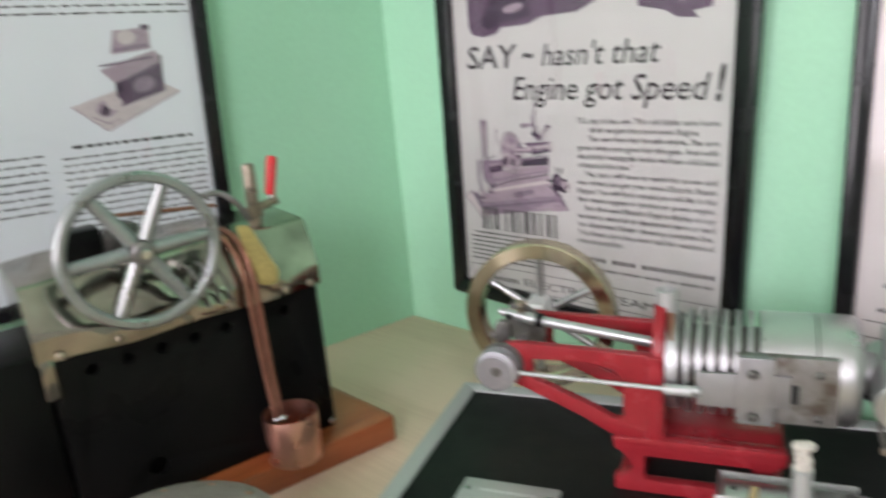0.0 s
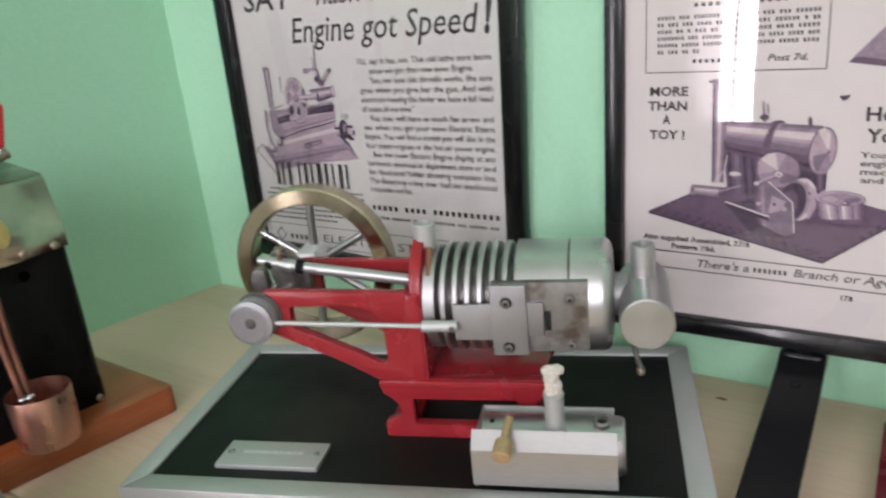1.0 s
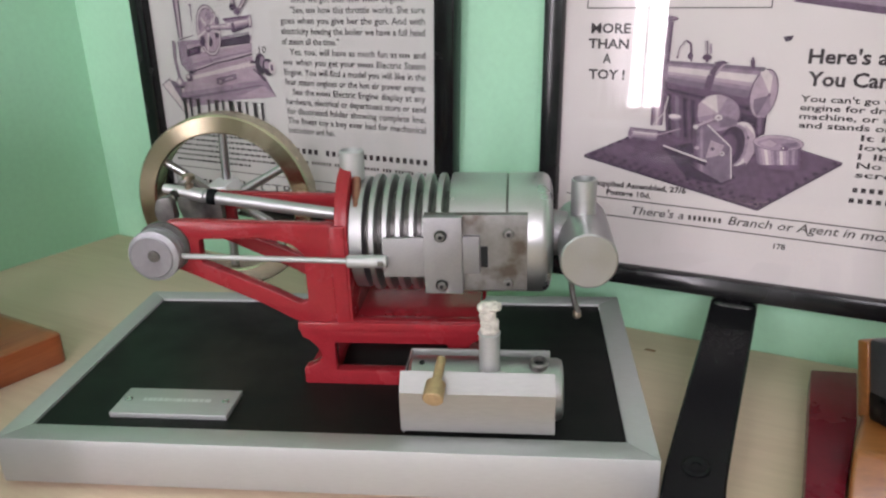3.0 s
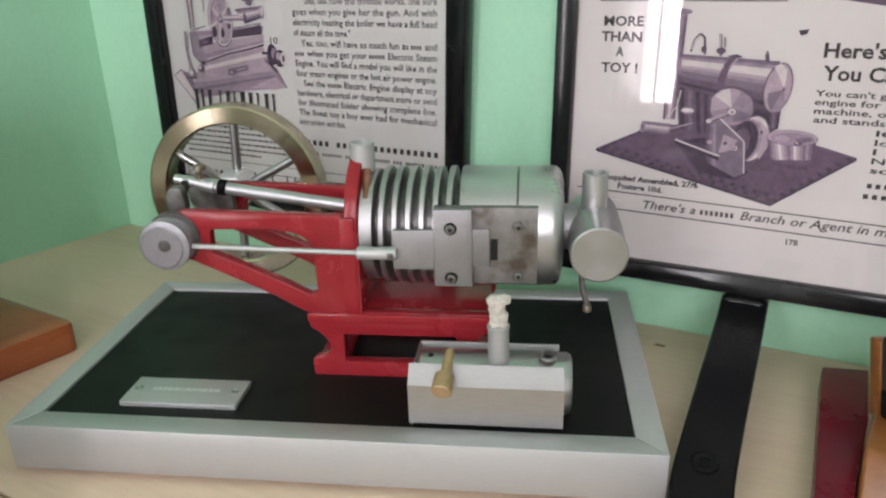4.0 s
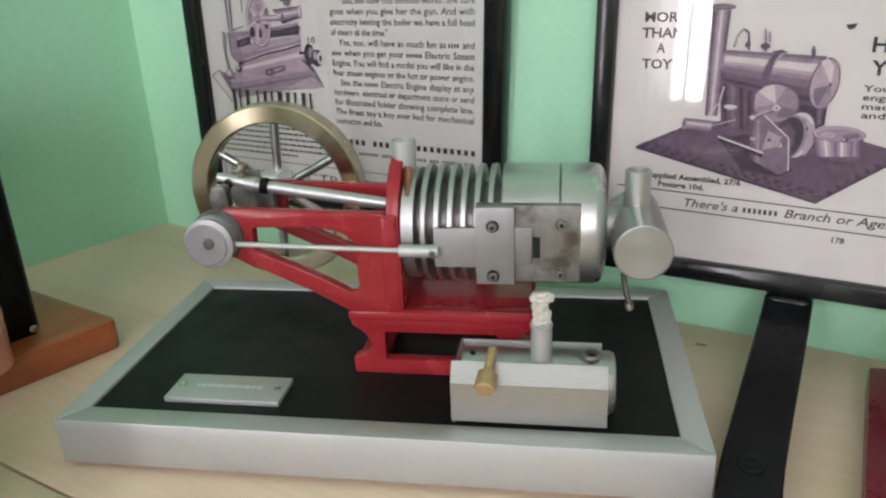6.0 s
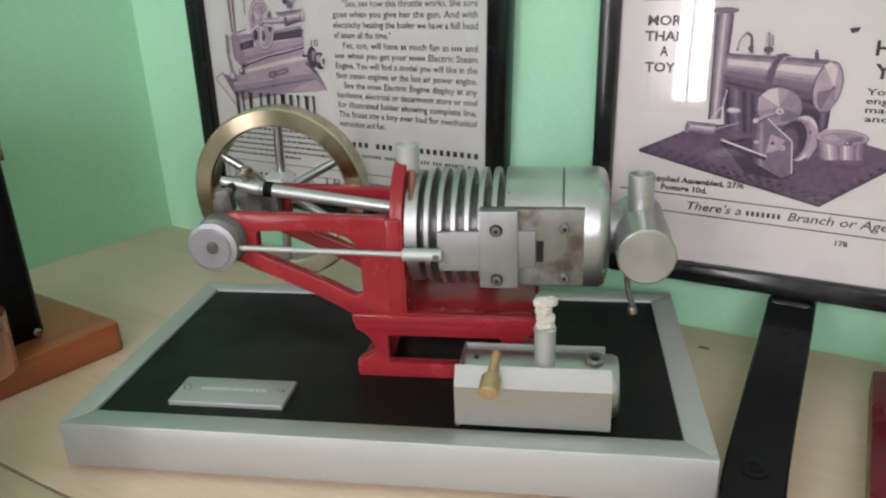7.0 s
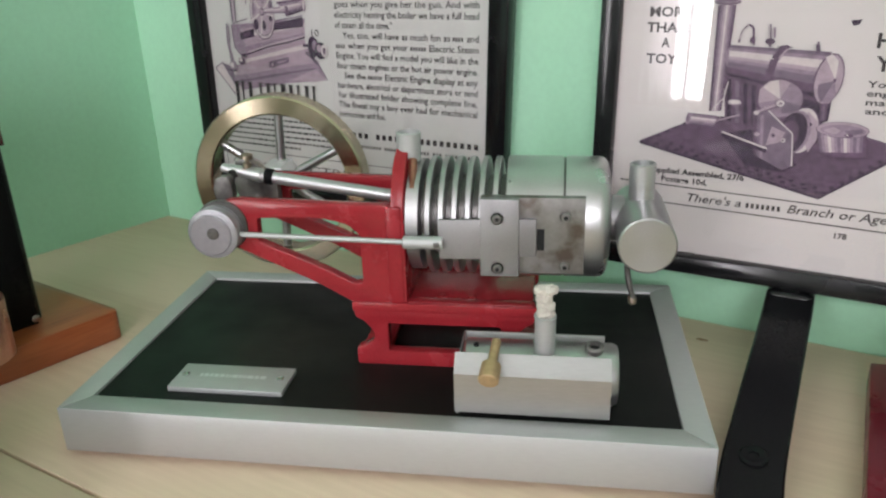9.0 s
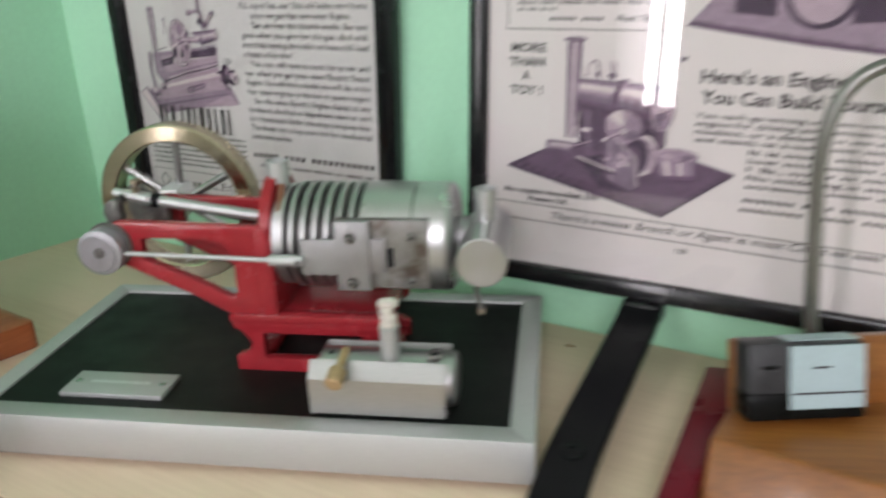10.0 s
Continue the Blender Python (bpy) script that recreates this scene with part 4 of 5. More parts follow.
d2.poly([(0.0434, 0.0731), (0.0514, 0.0745), (0.0519, 0.0726), (0.0472, 0.0707)], 5)
d2.oval(0.0458, 0.0708, 0.0019, 0.0011, 1, 0)
d2.oval(0.0452, 0.071, 0.0006, 0.0004, 6, 0)
PIC2 = page_matrix((0.3177, 0.1346, 0.0550), (0.9367, -0.3502, 0), (0.0210, 0.0561, 0.9982))
picture(PIC2, (-0.0750, 0.176, -0.0040, 0.236), 0.0113, 0.0060, 0.0045, PAPER2,
        "black framed advertisement on pinkish paper, leaning on a black stand", d2, s2)

# the picture on the side wall
s3, d3 = bmesh.new(), Drawing()
for i in range(13):
    bars(s3, -0.305, -0.200, 0.2040 - 0.0052 * i, 0.0012, rng, 0.010)
for i in range(8):
    bars(s3, -0.392, -0.317, 0.2080 - 0.0058 * i, 0.0013, rng, 0.010)
bars(s3, -0.297, -0.2078, 0.2112, 0.0024, rng, 0.009)
for i in range(9):
    bars(s3, -0.392, -0.198, 0.3062 + 0.0052 * i, 0.0013, rng, 0.012)
d3.poly([(-0.2930, 0.2415), (-0.2700, 0.2215), (-0.2120, 0.2470), (-0.2330, 0.2590)], 6)
d3.stroke([(-0.2930, 0.2415), (-0.2700, 0.2215), (-0.2120, 0.2470)], 0.0010, 3)
d3.poly([(-0.2600, 0.2380), (-0.2240, 0.2480), (-0.2230, 0.2760), (-0.2600, 0.2600)], 1)
d3.poly([(-0.2600, 0.2470), (-0.2540, 0.2500), (-0.2540, 0.2600), (-0.2600, 0.2580)], 0)
d3.oval(-0.2390, 0.2540, 0.0085, 0.0055, 2, 0.3)
d3.stroke([(-0.2540, 0.2600), (-0.2240, 0.2720)], 0.0050, 5)
d3.poly([(-0.2690, 0.2660), (-0.2600, 0.2560), (-0.2250, 0.2700), (-0.2270, 0.2790), (-0.2450, 0.2740)], 3)
d3.stroke([(-0.2690, 0.2690), (-0.2300, 0.2740)], 0.0016, 5)
d3.poly([(-0.2600, 0.2770), (-0.2300, 0.2800), (-0.2300, 0.2960), (-0.2560, 0.2940)], 3)
d3.stroke([(-0.2580, 0.2800), (-0.2310, 0.2830)], 0.0030, 2)
d3.stroke([(-0.2360, 0.2960), (-0.2290, 0.2960)], 0.0036, 1)
d3.oval(-0.2470, 0.2890, 0.0070, 0.0052, 6)
d3.oval(-0.2690, 0.2380, 0.0075, 0.0060, 3)
d3.oval(-0.2700, 0.2370, 0.0030, 0.0040, 0)
d3.oval(-0.2630, 0.2420, 0.0060, 0.0050, 6)
d3.stroke([(-0.2800, 0.2330), (-0.2690, 0.2270), (-0.2600, 0.2300)], 0.0012, 3)
ca, sa = math.cos(0.044), math.sin(0.044)
PIC3 = page_matrix((-0.1285, 0.3278, 0), (0.52 * ca, 0.854 * ca, -sa), (0.52 * sa, 0.854 * sa, ca))
picture(PIC3, (-0.400, -0.1958, 0.105, 0.372), 0.0115, 0.0060, 0.0060, PAPER3,
        "black framed page of grey print on the side wall", d3, s3)


# ---- the hot air engine on its plinth ----
engine = thing("hot_air_engine", pose(0.1365, 0.0685, 0), "red and silver model hot air engine on a black plinth", "model engine")
EO = Matrix.Translation((-0.1365, -0.0685, 0))
OFFSET = {}


def epart(name, bm, material, parent=None, label="", axis=None):
    """axis: a point on the axis of a turned part, which becomes its origin."""
    at = Vector(axis) if axis else Vector((0.1365, 0.0685, 0))
    bm.transform(Matrix.Translation(-at))
    up = parent or engine
    o = part(name, bm, material, up, label)
    OFFSET[o] = at + EO.translation
    o.location = OFFSET[o] - OFFSET.get(up, Vector())
    return o


OX0, OX1, OY0, OY1, IX1, IY1, PH = -0.0115, 0.2845, -0.0126, 0.1505, 0.272, 0.139, 0.027
plinth = epart("plinth", box((-0.002, -0.002, 0.0000), (IX1 + 0.002, IY1 + 0.002, 0.0255)), BLACKP, label="black textured panel")
for poly in ([(OX0, OY0), (OX1, OY0), (IX1, 0), (0, 0)], [(OX1, OY0), (OX1, OY1), (IX1, IY1), (IX1, 0)],
             [(OX1, OY1), (OX0, OY1), (0, IY1), (IX1, IY1)], [(OX0, OY1), (OX0, OY0), (0, 0), (0, IY1)]):
    epart("edge_rail", prism(poly, 0.0034, PH, 0.0007), ANOD, plinth, "mitred satin aluminium rail")
TOP = 0.0255

name_plate = epart("name_plate", box((0.0328, 0.0087, TOP), (0.0903, 0.0310, 0.0282), 0.0004), ANOD, label="small aluminium plate with worn engraving")
for x in (0.0372, 0.0858):
    epart("screw", lathe((x, 0.0205, 0.0281), (0, 0, 1), [(0, 0.0019), (0.0006, 0.0019), (0.0009, 0.0012), (0.0006, 0.0008), (0.0004, 0)], 14), STEEL, name_plate)
mark = bmesh.new()
bars(mark, 0.0445, 0.0790, 0.0194, 0.0028, random.Random(3), 0.0026, 0)
mark.transform(Matrix.Translation((0, 0, 0.02829)))
epart("engraving", mark, BRIGHT, name_plate, "pale worn engraved line")

# red casting: pedestal
cast = epart("pedestal", plate(
    rounded([(0.1190, 0.0600), (0.2070, 0.0600), (0.2070, 0.0520), (0.2030, 0.0500), (0.1985, 0.0455), (0.1970, 0.0415), (0.1985, 0.0375), (0.2030, 0.0345), (0.2070, 0.0340),
             (0.2070, TOP), (0.1190, TOP), (0.1190, 0.0340), (0.1225, 0.0345), (0.1272, 0.0375), (0.1290, 0.0415), (0.1272, 0.0455), (0.1230, 0.0500), (0.1190, 0.0520)], 0.0015),
    [rounded([(0.1345, 0.0490), (0.1915, 0.0490), (0.1915, 0.0325), (0.1345, 0.0325)], 0.002)], 0.0065, 0.0006, at_y(0.0475)), REDP)
epart("pedestal_side", plate(
    rounded([(0.1190, 0.0600), (0.2070, 0.0600), (0.2070, 0.0520), (0.1985, 0.0455), (0.1985, 0.0375), (0.2070, 0.0340),
             (0.2070, TOP), (0.1190, TOP), (0.1190, 0.0340), (0.1272, 0.0375), (0.1290, 0.0415), (0.1272, 0.0455), (0.1190, 0.0520)], 0.0015),
    [rounded([(0.1345, 0.0490), (0.1915, 0.0490), (0.1915, 0.0325), (0.1345, 0.0325)], 0.002)], 0.0065, 0.0006, at_y(0.0945)), REDP)
epart("tray", box((0.1200, 0.0512, 0.0520), (0.2060, 0.0908, 0.0594), 0.0008), REDP)
epart("tray_flange", box((0.1180, 0.0425, 0.0556), (0.2080, 0.0445, 0.0603), 0.0007), REDP)
epart("foot_flange", box((0.1195, 0.0508, TOP), (0.1335, 0.0912, 0.0318), 0.0008), REDP)
epart("foot_flange", box((0.1925, 0.0508, TOP), (0.2065, 0.0912, 0.0318), 0.0008), REDP)
for x, y in ((0.161, 0.0545), (0.176, 0.0545)):
    epart("rivet", lathe((x, y, 0.0594), (0, 0, 1), [(0, 0.0022), (0.0008, 0.0020), (0.0013, 0)], 14), REDP)
# upright arch that carries the cylinder
AX, AY, AZ = 0.146, 0.071, 0.0973
arch = [(0.0445, 0.0594), (0.0975, 0.0594), (0.0975, AZ)] + [(AY + 0.0345 * math.cos(t) * 0.78, AZ + 0.0345 * math.sin(t)) for t in [k * math.pi / 14 for k in range(1, 14)]] + [(0.0445, AZ)]
epart("arch_plate", plate(arch, [], 0.0062, 0.0006, Matrix.Translation((0.1425, 0, 0)) @ YZ), REDP)
epart("arch_rib", box((0.1372, 0.0432, 0.0590), (0.1444, 0.0470, 0.1090), 0.0008), REDP)
# side arms that carry the shaft
SXB = 0.0590
ARM = rounded([(0.0525, 0.1035), (0.0570, 0.1098), (0.0640, 0.1106), (0.1270, 0.1090), (0.1395, 0.1090), (0.1395, 0.0592), (0.1190, 0.0600),
               (0.1010, 0.0700), (0.0660, 0.0858), (0.0555, 0.0900), (0.0515, 0.0965)], 0.004)
HOLE = rounded([(0.0728, 0.1030), (0.1050, 0.1036), (0.1185, 0.1008), (0.1248, 0.0950), (0.1248, 0.0700), (0.1200, 0.0682), (0.1070, 0.0750), (0.0880, 0.0832), (0.0724, 0.0895)], 0.0025)
for y in (0.0475, 0.0945):
    arm = epart("side_arm", plate(ARM, [HOLE], 0.0062, 0.0009, at_y(y)), REDP)
    epart("bearing", rod((SXB, y - 0.0042, 0.0995), (SXB, y + 0.0042, 0.0995), 0.0055, 0.0006), BRASSY, arm)

# shaft, flywheel, crank
SX, SZ = 0.0590, 0.0995
epart("shaft", rod((SX, 0.0400, SZ), (SX, 0.1360, SZ), 0.0028, 0.0005), STEEL)
FY = 0.1250
fly = epart("flywheel", ring((SX - 0.0012, FY, SZ - 0.0028), (0, 1, 0), 0.0403, 0.0508, 0.0140, 96, 0.0010), BRASS, label="brushed brass flywheel rim", axis=(SX - 0.0012, FY, SZ - 0.0028))
epart("hub", lathe((SX - 0.0012, FY - 0.0160, SZ + 0.0004), (0, 1, 0), [(0, 0.0060), (0.001, 0.0104), (0.003, 0.0112), (0.019, 0.0112), (0.021, 0.0090), (0.022, 0.004)], 6), BRIGHT, fly)
for k in range(6):
    t = math.radians(88 + 60 * k)
    e = Vector((math.cos(t), 0, math.sin(t)))
    c = Vector((SX - 0.0012, FY, SZ - 0.0018))
    epart("spoke", rod(c + e * 0.0060, c + e * 0.0406, 0.0025, seg=14), ALU, fly)
web = epart("crank_web", plate(rounded([(0.0520, 0.1220), (0.0590, 0.1215), (0.0720, 0.1120), (0.0725, 0.1000), (0.0640, 0.0925), (0.0550, 0.0950), (0.0500, 0.1080)], 0.003), [], 0.0055, 0.0007, at_y(0.0800)), DARKST)
epart("crank_pin", rod((0.0545, 0.0660, 0.1180), (0.0545, 0.0800, 0.1180), 0.0026, 0.0004), STEEL, web)
epart("counterweight", plate(rounded([(0.0500, 0.1180), (0.0560, 0.1190), (0.0575, 0.1080), (0.0500, 0.1050), (0.0480, 0.1120)], 0.002), [], 0.0060, 0.0006, at_y(0.0590)), DARKST, web)
conrod = epart("connecting_rod", rod((0.0655, 0.0690, 0.1168), (0.1400, 0.0705, 0.1056), 0.0031, 0.0004), RODM)
epart("rod_eye", rod((0.0480, 0.0690, 0.1205), (0.0690, 0.0690, 0.1164), 0.0022, 0.0004, r2=0.0037), RODM, conrod)
epart("clamp", rod((0.0705, 0.0690, 0.1163), (0.0748, 0.0691, 0.1157), 0.0041, 0.0005), BLACKM, conrod)
epart("lubricator", lathe((0.0612, 0.0690, 0.1200), (0.1, 0, 1), [(0, 0.0022), (0.003, 0.0022), (0.0034, 0.0012), (0.005, 0.0012), (0.0054, 0.0032), (0.0074, 0.0030), (0.0084, 0)], 12), TARN, conrod)
# eccentric, slide rod, valve
ecc = epart("eccentric", lathe((0.0545, 0.0348, 0.0970), (0, 1, 0), [(0, 0.0112), (0.0007, 0.0124), (0.0034, 0.0124), (0.0036, 0.0112), (0.0050, 0.0112), (0.0052, 0.0122), (0.0082, 0.0122), (0.0086, 0.0112)], 48), GREYAN)
epart("eccentric_face", lathe((0.0539, 0.0341, 0.0966), (0, 1, 0), [(0, 0.0098), (0.0004, 0.0103), (0.0012, 0.0103)], 44), FACEM, ecc, "faced lilac grey disc")
epart("eccentric_screw", lathe((0.0553, 0.0334, 0.0975), (0, 1, 0), [(0, 0.0010), (0.0002, 0.0028), (0.0012, 0.0030)], 18), DARKST, ecc)
epart("eccentric_ring", ring((0.0560, 0.0442, 0.0985), (0, 1, 0), 0.0090, 0.0128, 0.0022, 40, 0.0004), DARKST, ecc)
slide = epart("slide_rod", rod((0.0660, 0.0392, 0.0958), (0.1490, 0.0392, 0.0938), 0.0013, 0.0002), ANOD)
epart("rod_end", lathe((0.1460, 0.0392, 0.0938), (1, 0, 0), [(0, 0.0024), (0.0006, 0.0031), (0.0185, 0.0031), (0.0190, 0.0026)], 20), ANOD, slide)
epart("slot", box((0.1608, 0.0356, 0.0926), (0.1636, 0.0372, 0.0950), 0.0002), DARKST, slide)
valve = epart("valve_plate", plate([(0.1825, 0.0790), (0.2288, 0.0792), (0.2288, 0.1152), (0.1825, 0.1152)], [[(0.2078, 0.0908), (0.2112, 0.0908), (0.2112, 0.1005), (0.2078, 0.1005)]], 0.0046, 0.0003, at_y(0.0440)), VALVE,
              label="dull steel valve plate with oil stains")
# solid black plug as the shade in the port slot
epart("port", box((0.2079, 0.0411, 0.0906), (0.2111, 0.0460, 0.1006)), VOID, valve)
epart("valve_strap", box((0.1822, 0.0376, 0.0786), (0.1998, 0.0416, 0.1156), 0.0004), SATIN, valve)
epart("slider", plate([(0.1632, 0.0862), (0.1835, 0.0862), (0.1835, 0.0882), (0.2072, 0.0882), (0.2072, 0.1058), (0.1835, 0.1052), (0.1632, 0.1046)], [], 0.0022, 0.0002, at_y(0.0405)), SATIN, valve)
epart("valve_block", box((0.1900, 0.0472, 0.0830), (0.2260, 0.0540, 0.1110), 0.0006), DULL, valve)
for x in (0.1900, 0.2205):
    for z in (0.0827, 0.1067):
        y = 0.0376 if x < 0.2 else 0.0417
        b = epart("bolt", lathe((x, y - 0.0018, z), (0, 1, 0), [(0, 0.0009), (0.0001, 0.0018), (0.0006, 0.0023), (0.0018, 0.0023), (0.0018, 0.0030), (0.0021, 0.0030)], 18), DULL, valve)
        # black disc paints the shaded recess of the bolt head
        epart("socket_shade", lathe((x, y - 0.00186, z), (0, 1, 0), [(0, 0.0011), (0.0003, 0.0011)], 6), VOID, valve)

# cylinder with cooling fins and hot cap
cyl = epart("cylinder", lathe((AX, AY, AZ), (1, 0, 0), [(0, 0.0260), (0.0004, 0.0275), (0.0062, 0.0275), (0.0066, 0.0268), (0.0068, 0.0200)], 64), ALUX, label="silver machined cylinder", axis=(AX, AY, AZ))
# barrel coloured dark so the fin gaps read as shaded
epart("barrel", rod((AX + 0.0060, AY, AZ), (0.1935, AY, AZ), 0.0200, seg=48), DARKST, cyl, "barrel darkened for the shade between the fins")
for k in range(6):
    epart("cooling_fin", lathe((0.1555 + 0.0063 * k, AY, AZ), (1, 0, 0), [(0, 0.0201), (0, 0.0284), (0.0004, 0.0288), (0.0024, 0.0288), (0.0028, 0.0284), (0.0028, 0.0201)], 64), ALUX, cyl, axis=(AX, AY, AZ))
cap = epart("hot_cap", lathe((0.1930, AY, AZ), (1, 0, 0), [(0, 0.0285), (0.0005, 0.0292), (0.0262, 0.0292), (0.0262, 0.0278), (0.0274, 0.0278), (0.0274, 0.0292), (0.0425, 0.0291), (0.0446, 0.0287), (0.0461, 0.0276), (0.0472, 0.0258), (0.0479, 0.0228), (0.0482, 0.0180), (0.0482, 0)], 64), CAPM, axis=(AX, AY, AZ))
# dark ring added to stand for the shadow in the groove
epart("groove_shade_band", rod((0.2193, AY, AZ), (0.2203, AY, AZ), 0.0286, seg=64), DARKST, cap)
oil = epart("oil_cup", lathe((0.1450, 0.0685, 0.1248), (0, 0, 1), [(0, 0.0048), (0.0004, 0.0057), (0.0140, 0.0060), (0.0144, 0.0056), (0.0146, 0.0050), (0.0100, 0.0048), (0.0100, 0)], 28), ANOD)
epart("stem", rod((0.1490, 0.0525, 0.1150), (0.1476, 0.0640, 0.1264), 0.0022), OLDCOP, oil)
# hot end with its cross cylinder
cross = epart("heater_head", lathe((0.2562, 0.0352, 0.0960), (0, 1, 0), [(0, 0.0122), (0.0005, 0.0129), (0.0540, 0.0129), (0.0546, 0.0122)], 48), HEADM, label="brushed aluminium cross cylinder", axis=(0.2562, 0.0352, 0.0960))
epart("neck", rod((0.2405, AY, AZ), (0.2470, AY, 0.0965), 0.0110, seg=28), SATIN, cross)
epart("filler_tube", lathe((0.2555, 0.0680, 0.1060), (0, 0, 1), [(0, 0.0060), (0.0186, 0.0060), (0.0189, 0.0057), (0.0189, 0.0050), (0.0150, 0.0048), (0.0150, 0)], 24), RODM, cross)
epart("drain_rod", pipe([(0.2500, 0.0600, 0.0860), (0.2505, 0.0600, 0.0740), (0.2520, 0.0590, 0.0660), (0.2540, 0.0585, 0.0602)], 0.0014), DARKST, cross)
epart("drain_knob", lathe((0.2533, 0.0591, 0.0612), (0.1, 0, -1), [(0, 0.0015), (0.001, 0.0021), (0.0035, 0.0021), (0.0045, 0.0012), (0.0045, 0)], 14), TARN, cross)

# spirit burner: folded tray with a lying tank
burn = epart("burner_shield", box((0.1738, 0.0006, 0.0288), (0.2412, 0.0016, 0.0464)), SHEET, label="folded aluminium burner tray")
fold = bmesh.new()
slope = [(0.0006, 0.0464), (0.0079, 0.0544), (0.0072, 0.0552), (0.0006, 0.0478)]
f0, f1 = [fold.verts.new((0.1738, y, z)) for y, z in slope], [fold.verts.new((0.2412, y, z)) for y, z in slope]
fold.faces.new(f0)
fold.faces.new(f1[::-1])
for i in range(4):
    fold.faces.new((f0[i], f0[(i + 1) % 4], f1[(i + 1) % 4], f1[i]))
epart("tray_fold", fold, SHEET, burn)
epart("tray_back", box((0.1745, 0.0366, TOP), (0.2400, 0.0380, 0.0500), 0.0003), ANOD, burn)
epart("tray_floor", box((0.1740, 0.0080, TOP), (0.2412, 0.0366, 0.0284)), DARKST, burn)
epart("tray_end", plate([(0.0018, 0.0272), (0.0366, 0.0272), (0.0366, 0.0498), (0.0300, 0.0500), (0.0080, 0.0500), (0.0018, 0.0470)], [], 0.0010, 0.0001, Matrix.Translation((0.1748, 0, 0)) @ YZ), SATIN, burn)
tank = epart("tank", lathe((0.1762, 0.0200, 0.0400), (1, 0, 0), [(0, 0.0125), (0.0014, 0.0140), (0.0665, 0.0140), (0.0685, 0.0130), (0.0690, 0.0110), (0.0690, 0)], 48), SHEET)
epart("filler_nut", lathe((0.2345, 0.0175, 0.0524), (0, -0.15, 1), [(0, 0.0040), (0.0030, 0.0042), (0.0036, 0.0036), (0.0036, 0.0026), (0.0005, 0.0024), (0.0005, 0)], 20), DULL, tank)
# black plugs paint the shade in the filler and the vent
epart("filler_shade_plug", rod((0.2345, 0.0170, 0.0532), (0.2345, 0.0168, 0.0546), 0.0023, seg=16), VOID, tank)
epart("vent_shade_plug", rod((0.1822, 0.0175, 0.0525), (0.1822, 0.0170, 0.0541), 0.0013, seg=12), VOID, tank)
epart("wick_tube", lathe((0.2127, 0.0150, 0.0515), (0, 0, 1), [(0, 0.0056), (0.0012, 0.0056), (0.0014, 0.0046), (0.0175, 0.0046), (0.0190, 0.0050), (0.0195, 0.0042), (0.0165, 0.0038), (0.0165, 0)], 28), ANOD, tank)
wick = bmesh.new()
for dx, dz, rx, rz in ((0, 0.0715, 0.0043, 0.0032), (0.0002, 0.0750, 0.0040, 0.0034), (-0.0006, 0.0790, 0.0038, 0.0036), (-0.0016, 0.0826, 0.0036, 0.0026), (0.0018, 0.0832, 0.0036, 0.0024)):
    bmesh.ops.create_icosphere(wick, subdivisions=3, radius=1, matrix=Matrix.Translation((0.2127 + dx, 0.0150, dz)) @ Matrix.Diagonal((rx, 0.0032, rz, 1)))
for v in wick.verts:
    v.co += Vector((noise.noise(v.co * 900), noise.noise(v.co * 900 + Vector((5, 0, 0))), noise.noise(v.co * 900 + Vector((0, 5, 0))))) * 0.0008
epart("wick", wick, CERAMIC, tank, "charred off-white fibre wick")
tap = epart("tap", lathe((0.1898, -0.0098, 0.0512), (0.10, 1, 0.42), [(0, 0.0040), (0.0005, 0.0045), (0.0085, 0.0043), (0.0092, 0.0034), (0.0096, 0.0021), (0.0220, 0.0021), (0.0222, 0)], 22), TAPB, tank, "browned brass tap spindle")


# ---- the boxed steam engine on its wooden base ----
# x along the front edge (0 at the corner near the plinth), y towards the side wall
STEAM = Matrix(((0.53, -0.848, 0, -0.049), (0.848, 0.53, 0, 0.105), (0, 0, 1, 0), (0, 0, 0, 1)))
steam = thing("steam_engine", STEAM, "black and chrome model steam engine on a varnished wooden base", "model engine")
WT = 0.0195
part("wooden_base", prism(rounded([(-0.310, 0.000), (0.000, 0.000), (-0.0165, 0.118), (-0.310, 0.118)], 0.006), 0, WT, 0.0016), REDWOOD, steam, "orange varnished wooden base board")
fire = part("firebox", plate([(-0.207, WT), (-0.040, WT), (-0.040, 0.131), (-0.207, 0.131)],
                             [[(x + 0.0040 * math.cos(t), 0.1155 + 0.0040 * math.sin(t)) for t in [k * math.pi / 7 for k in range(14)]] for x in [-0.1855 + 0.0203 * i for i in range(7)]]
                             + [[(-0.162 + 0.0066 * math.cos(t), 0.0405 + 0.0066 * math.sin(t)) for t in [k * math.pi / 8 for k in range(16)]]], 0.0020, 0.0003, at_y(0.0220)), BLACKE, steam, "black enamelled firebox plate with air holes")
# black filler box, painted shade seen through the air holes
part("firebox_shade_box", box((-0.205, 0.040, WT), (-0.042, 0.098, 0.130)), VOID, fire)
part("firebox_side", box((-0.041, 0.0232, WT), (-0.0395, 0.100, 0.130), 0.0003), BLACKE, fire)
part("firebox_side", box((-0.2075, 0.0232, WT), (-0.206, 0.100, 0.130), 0.0003), BLACKE, fire)
part("firebox_back", box((-0.206, 0.0985, WT), (-0.041, 0.100, 0.130), 0.0003), BLACKE, fire)
part("end_housing", box((-0.280, 0.0260, WT), (-0.2085, 0.0950, 0.1310), 0.004), BLACKE, steam, "black enamelled end housing")
part("corner_strip", box((-0.2120, 0.0180, 0.1050), (-0.2045, 0.0208, 0.1290), 0.0006), CHROME, fire, "bent chrome corner strip")
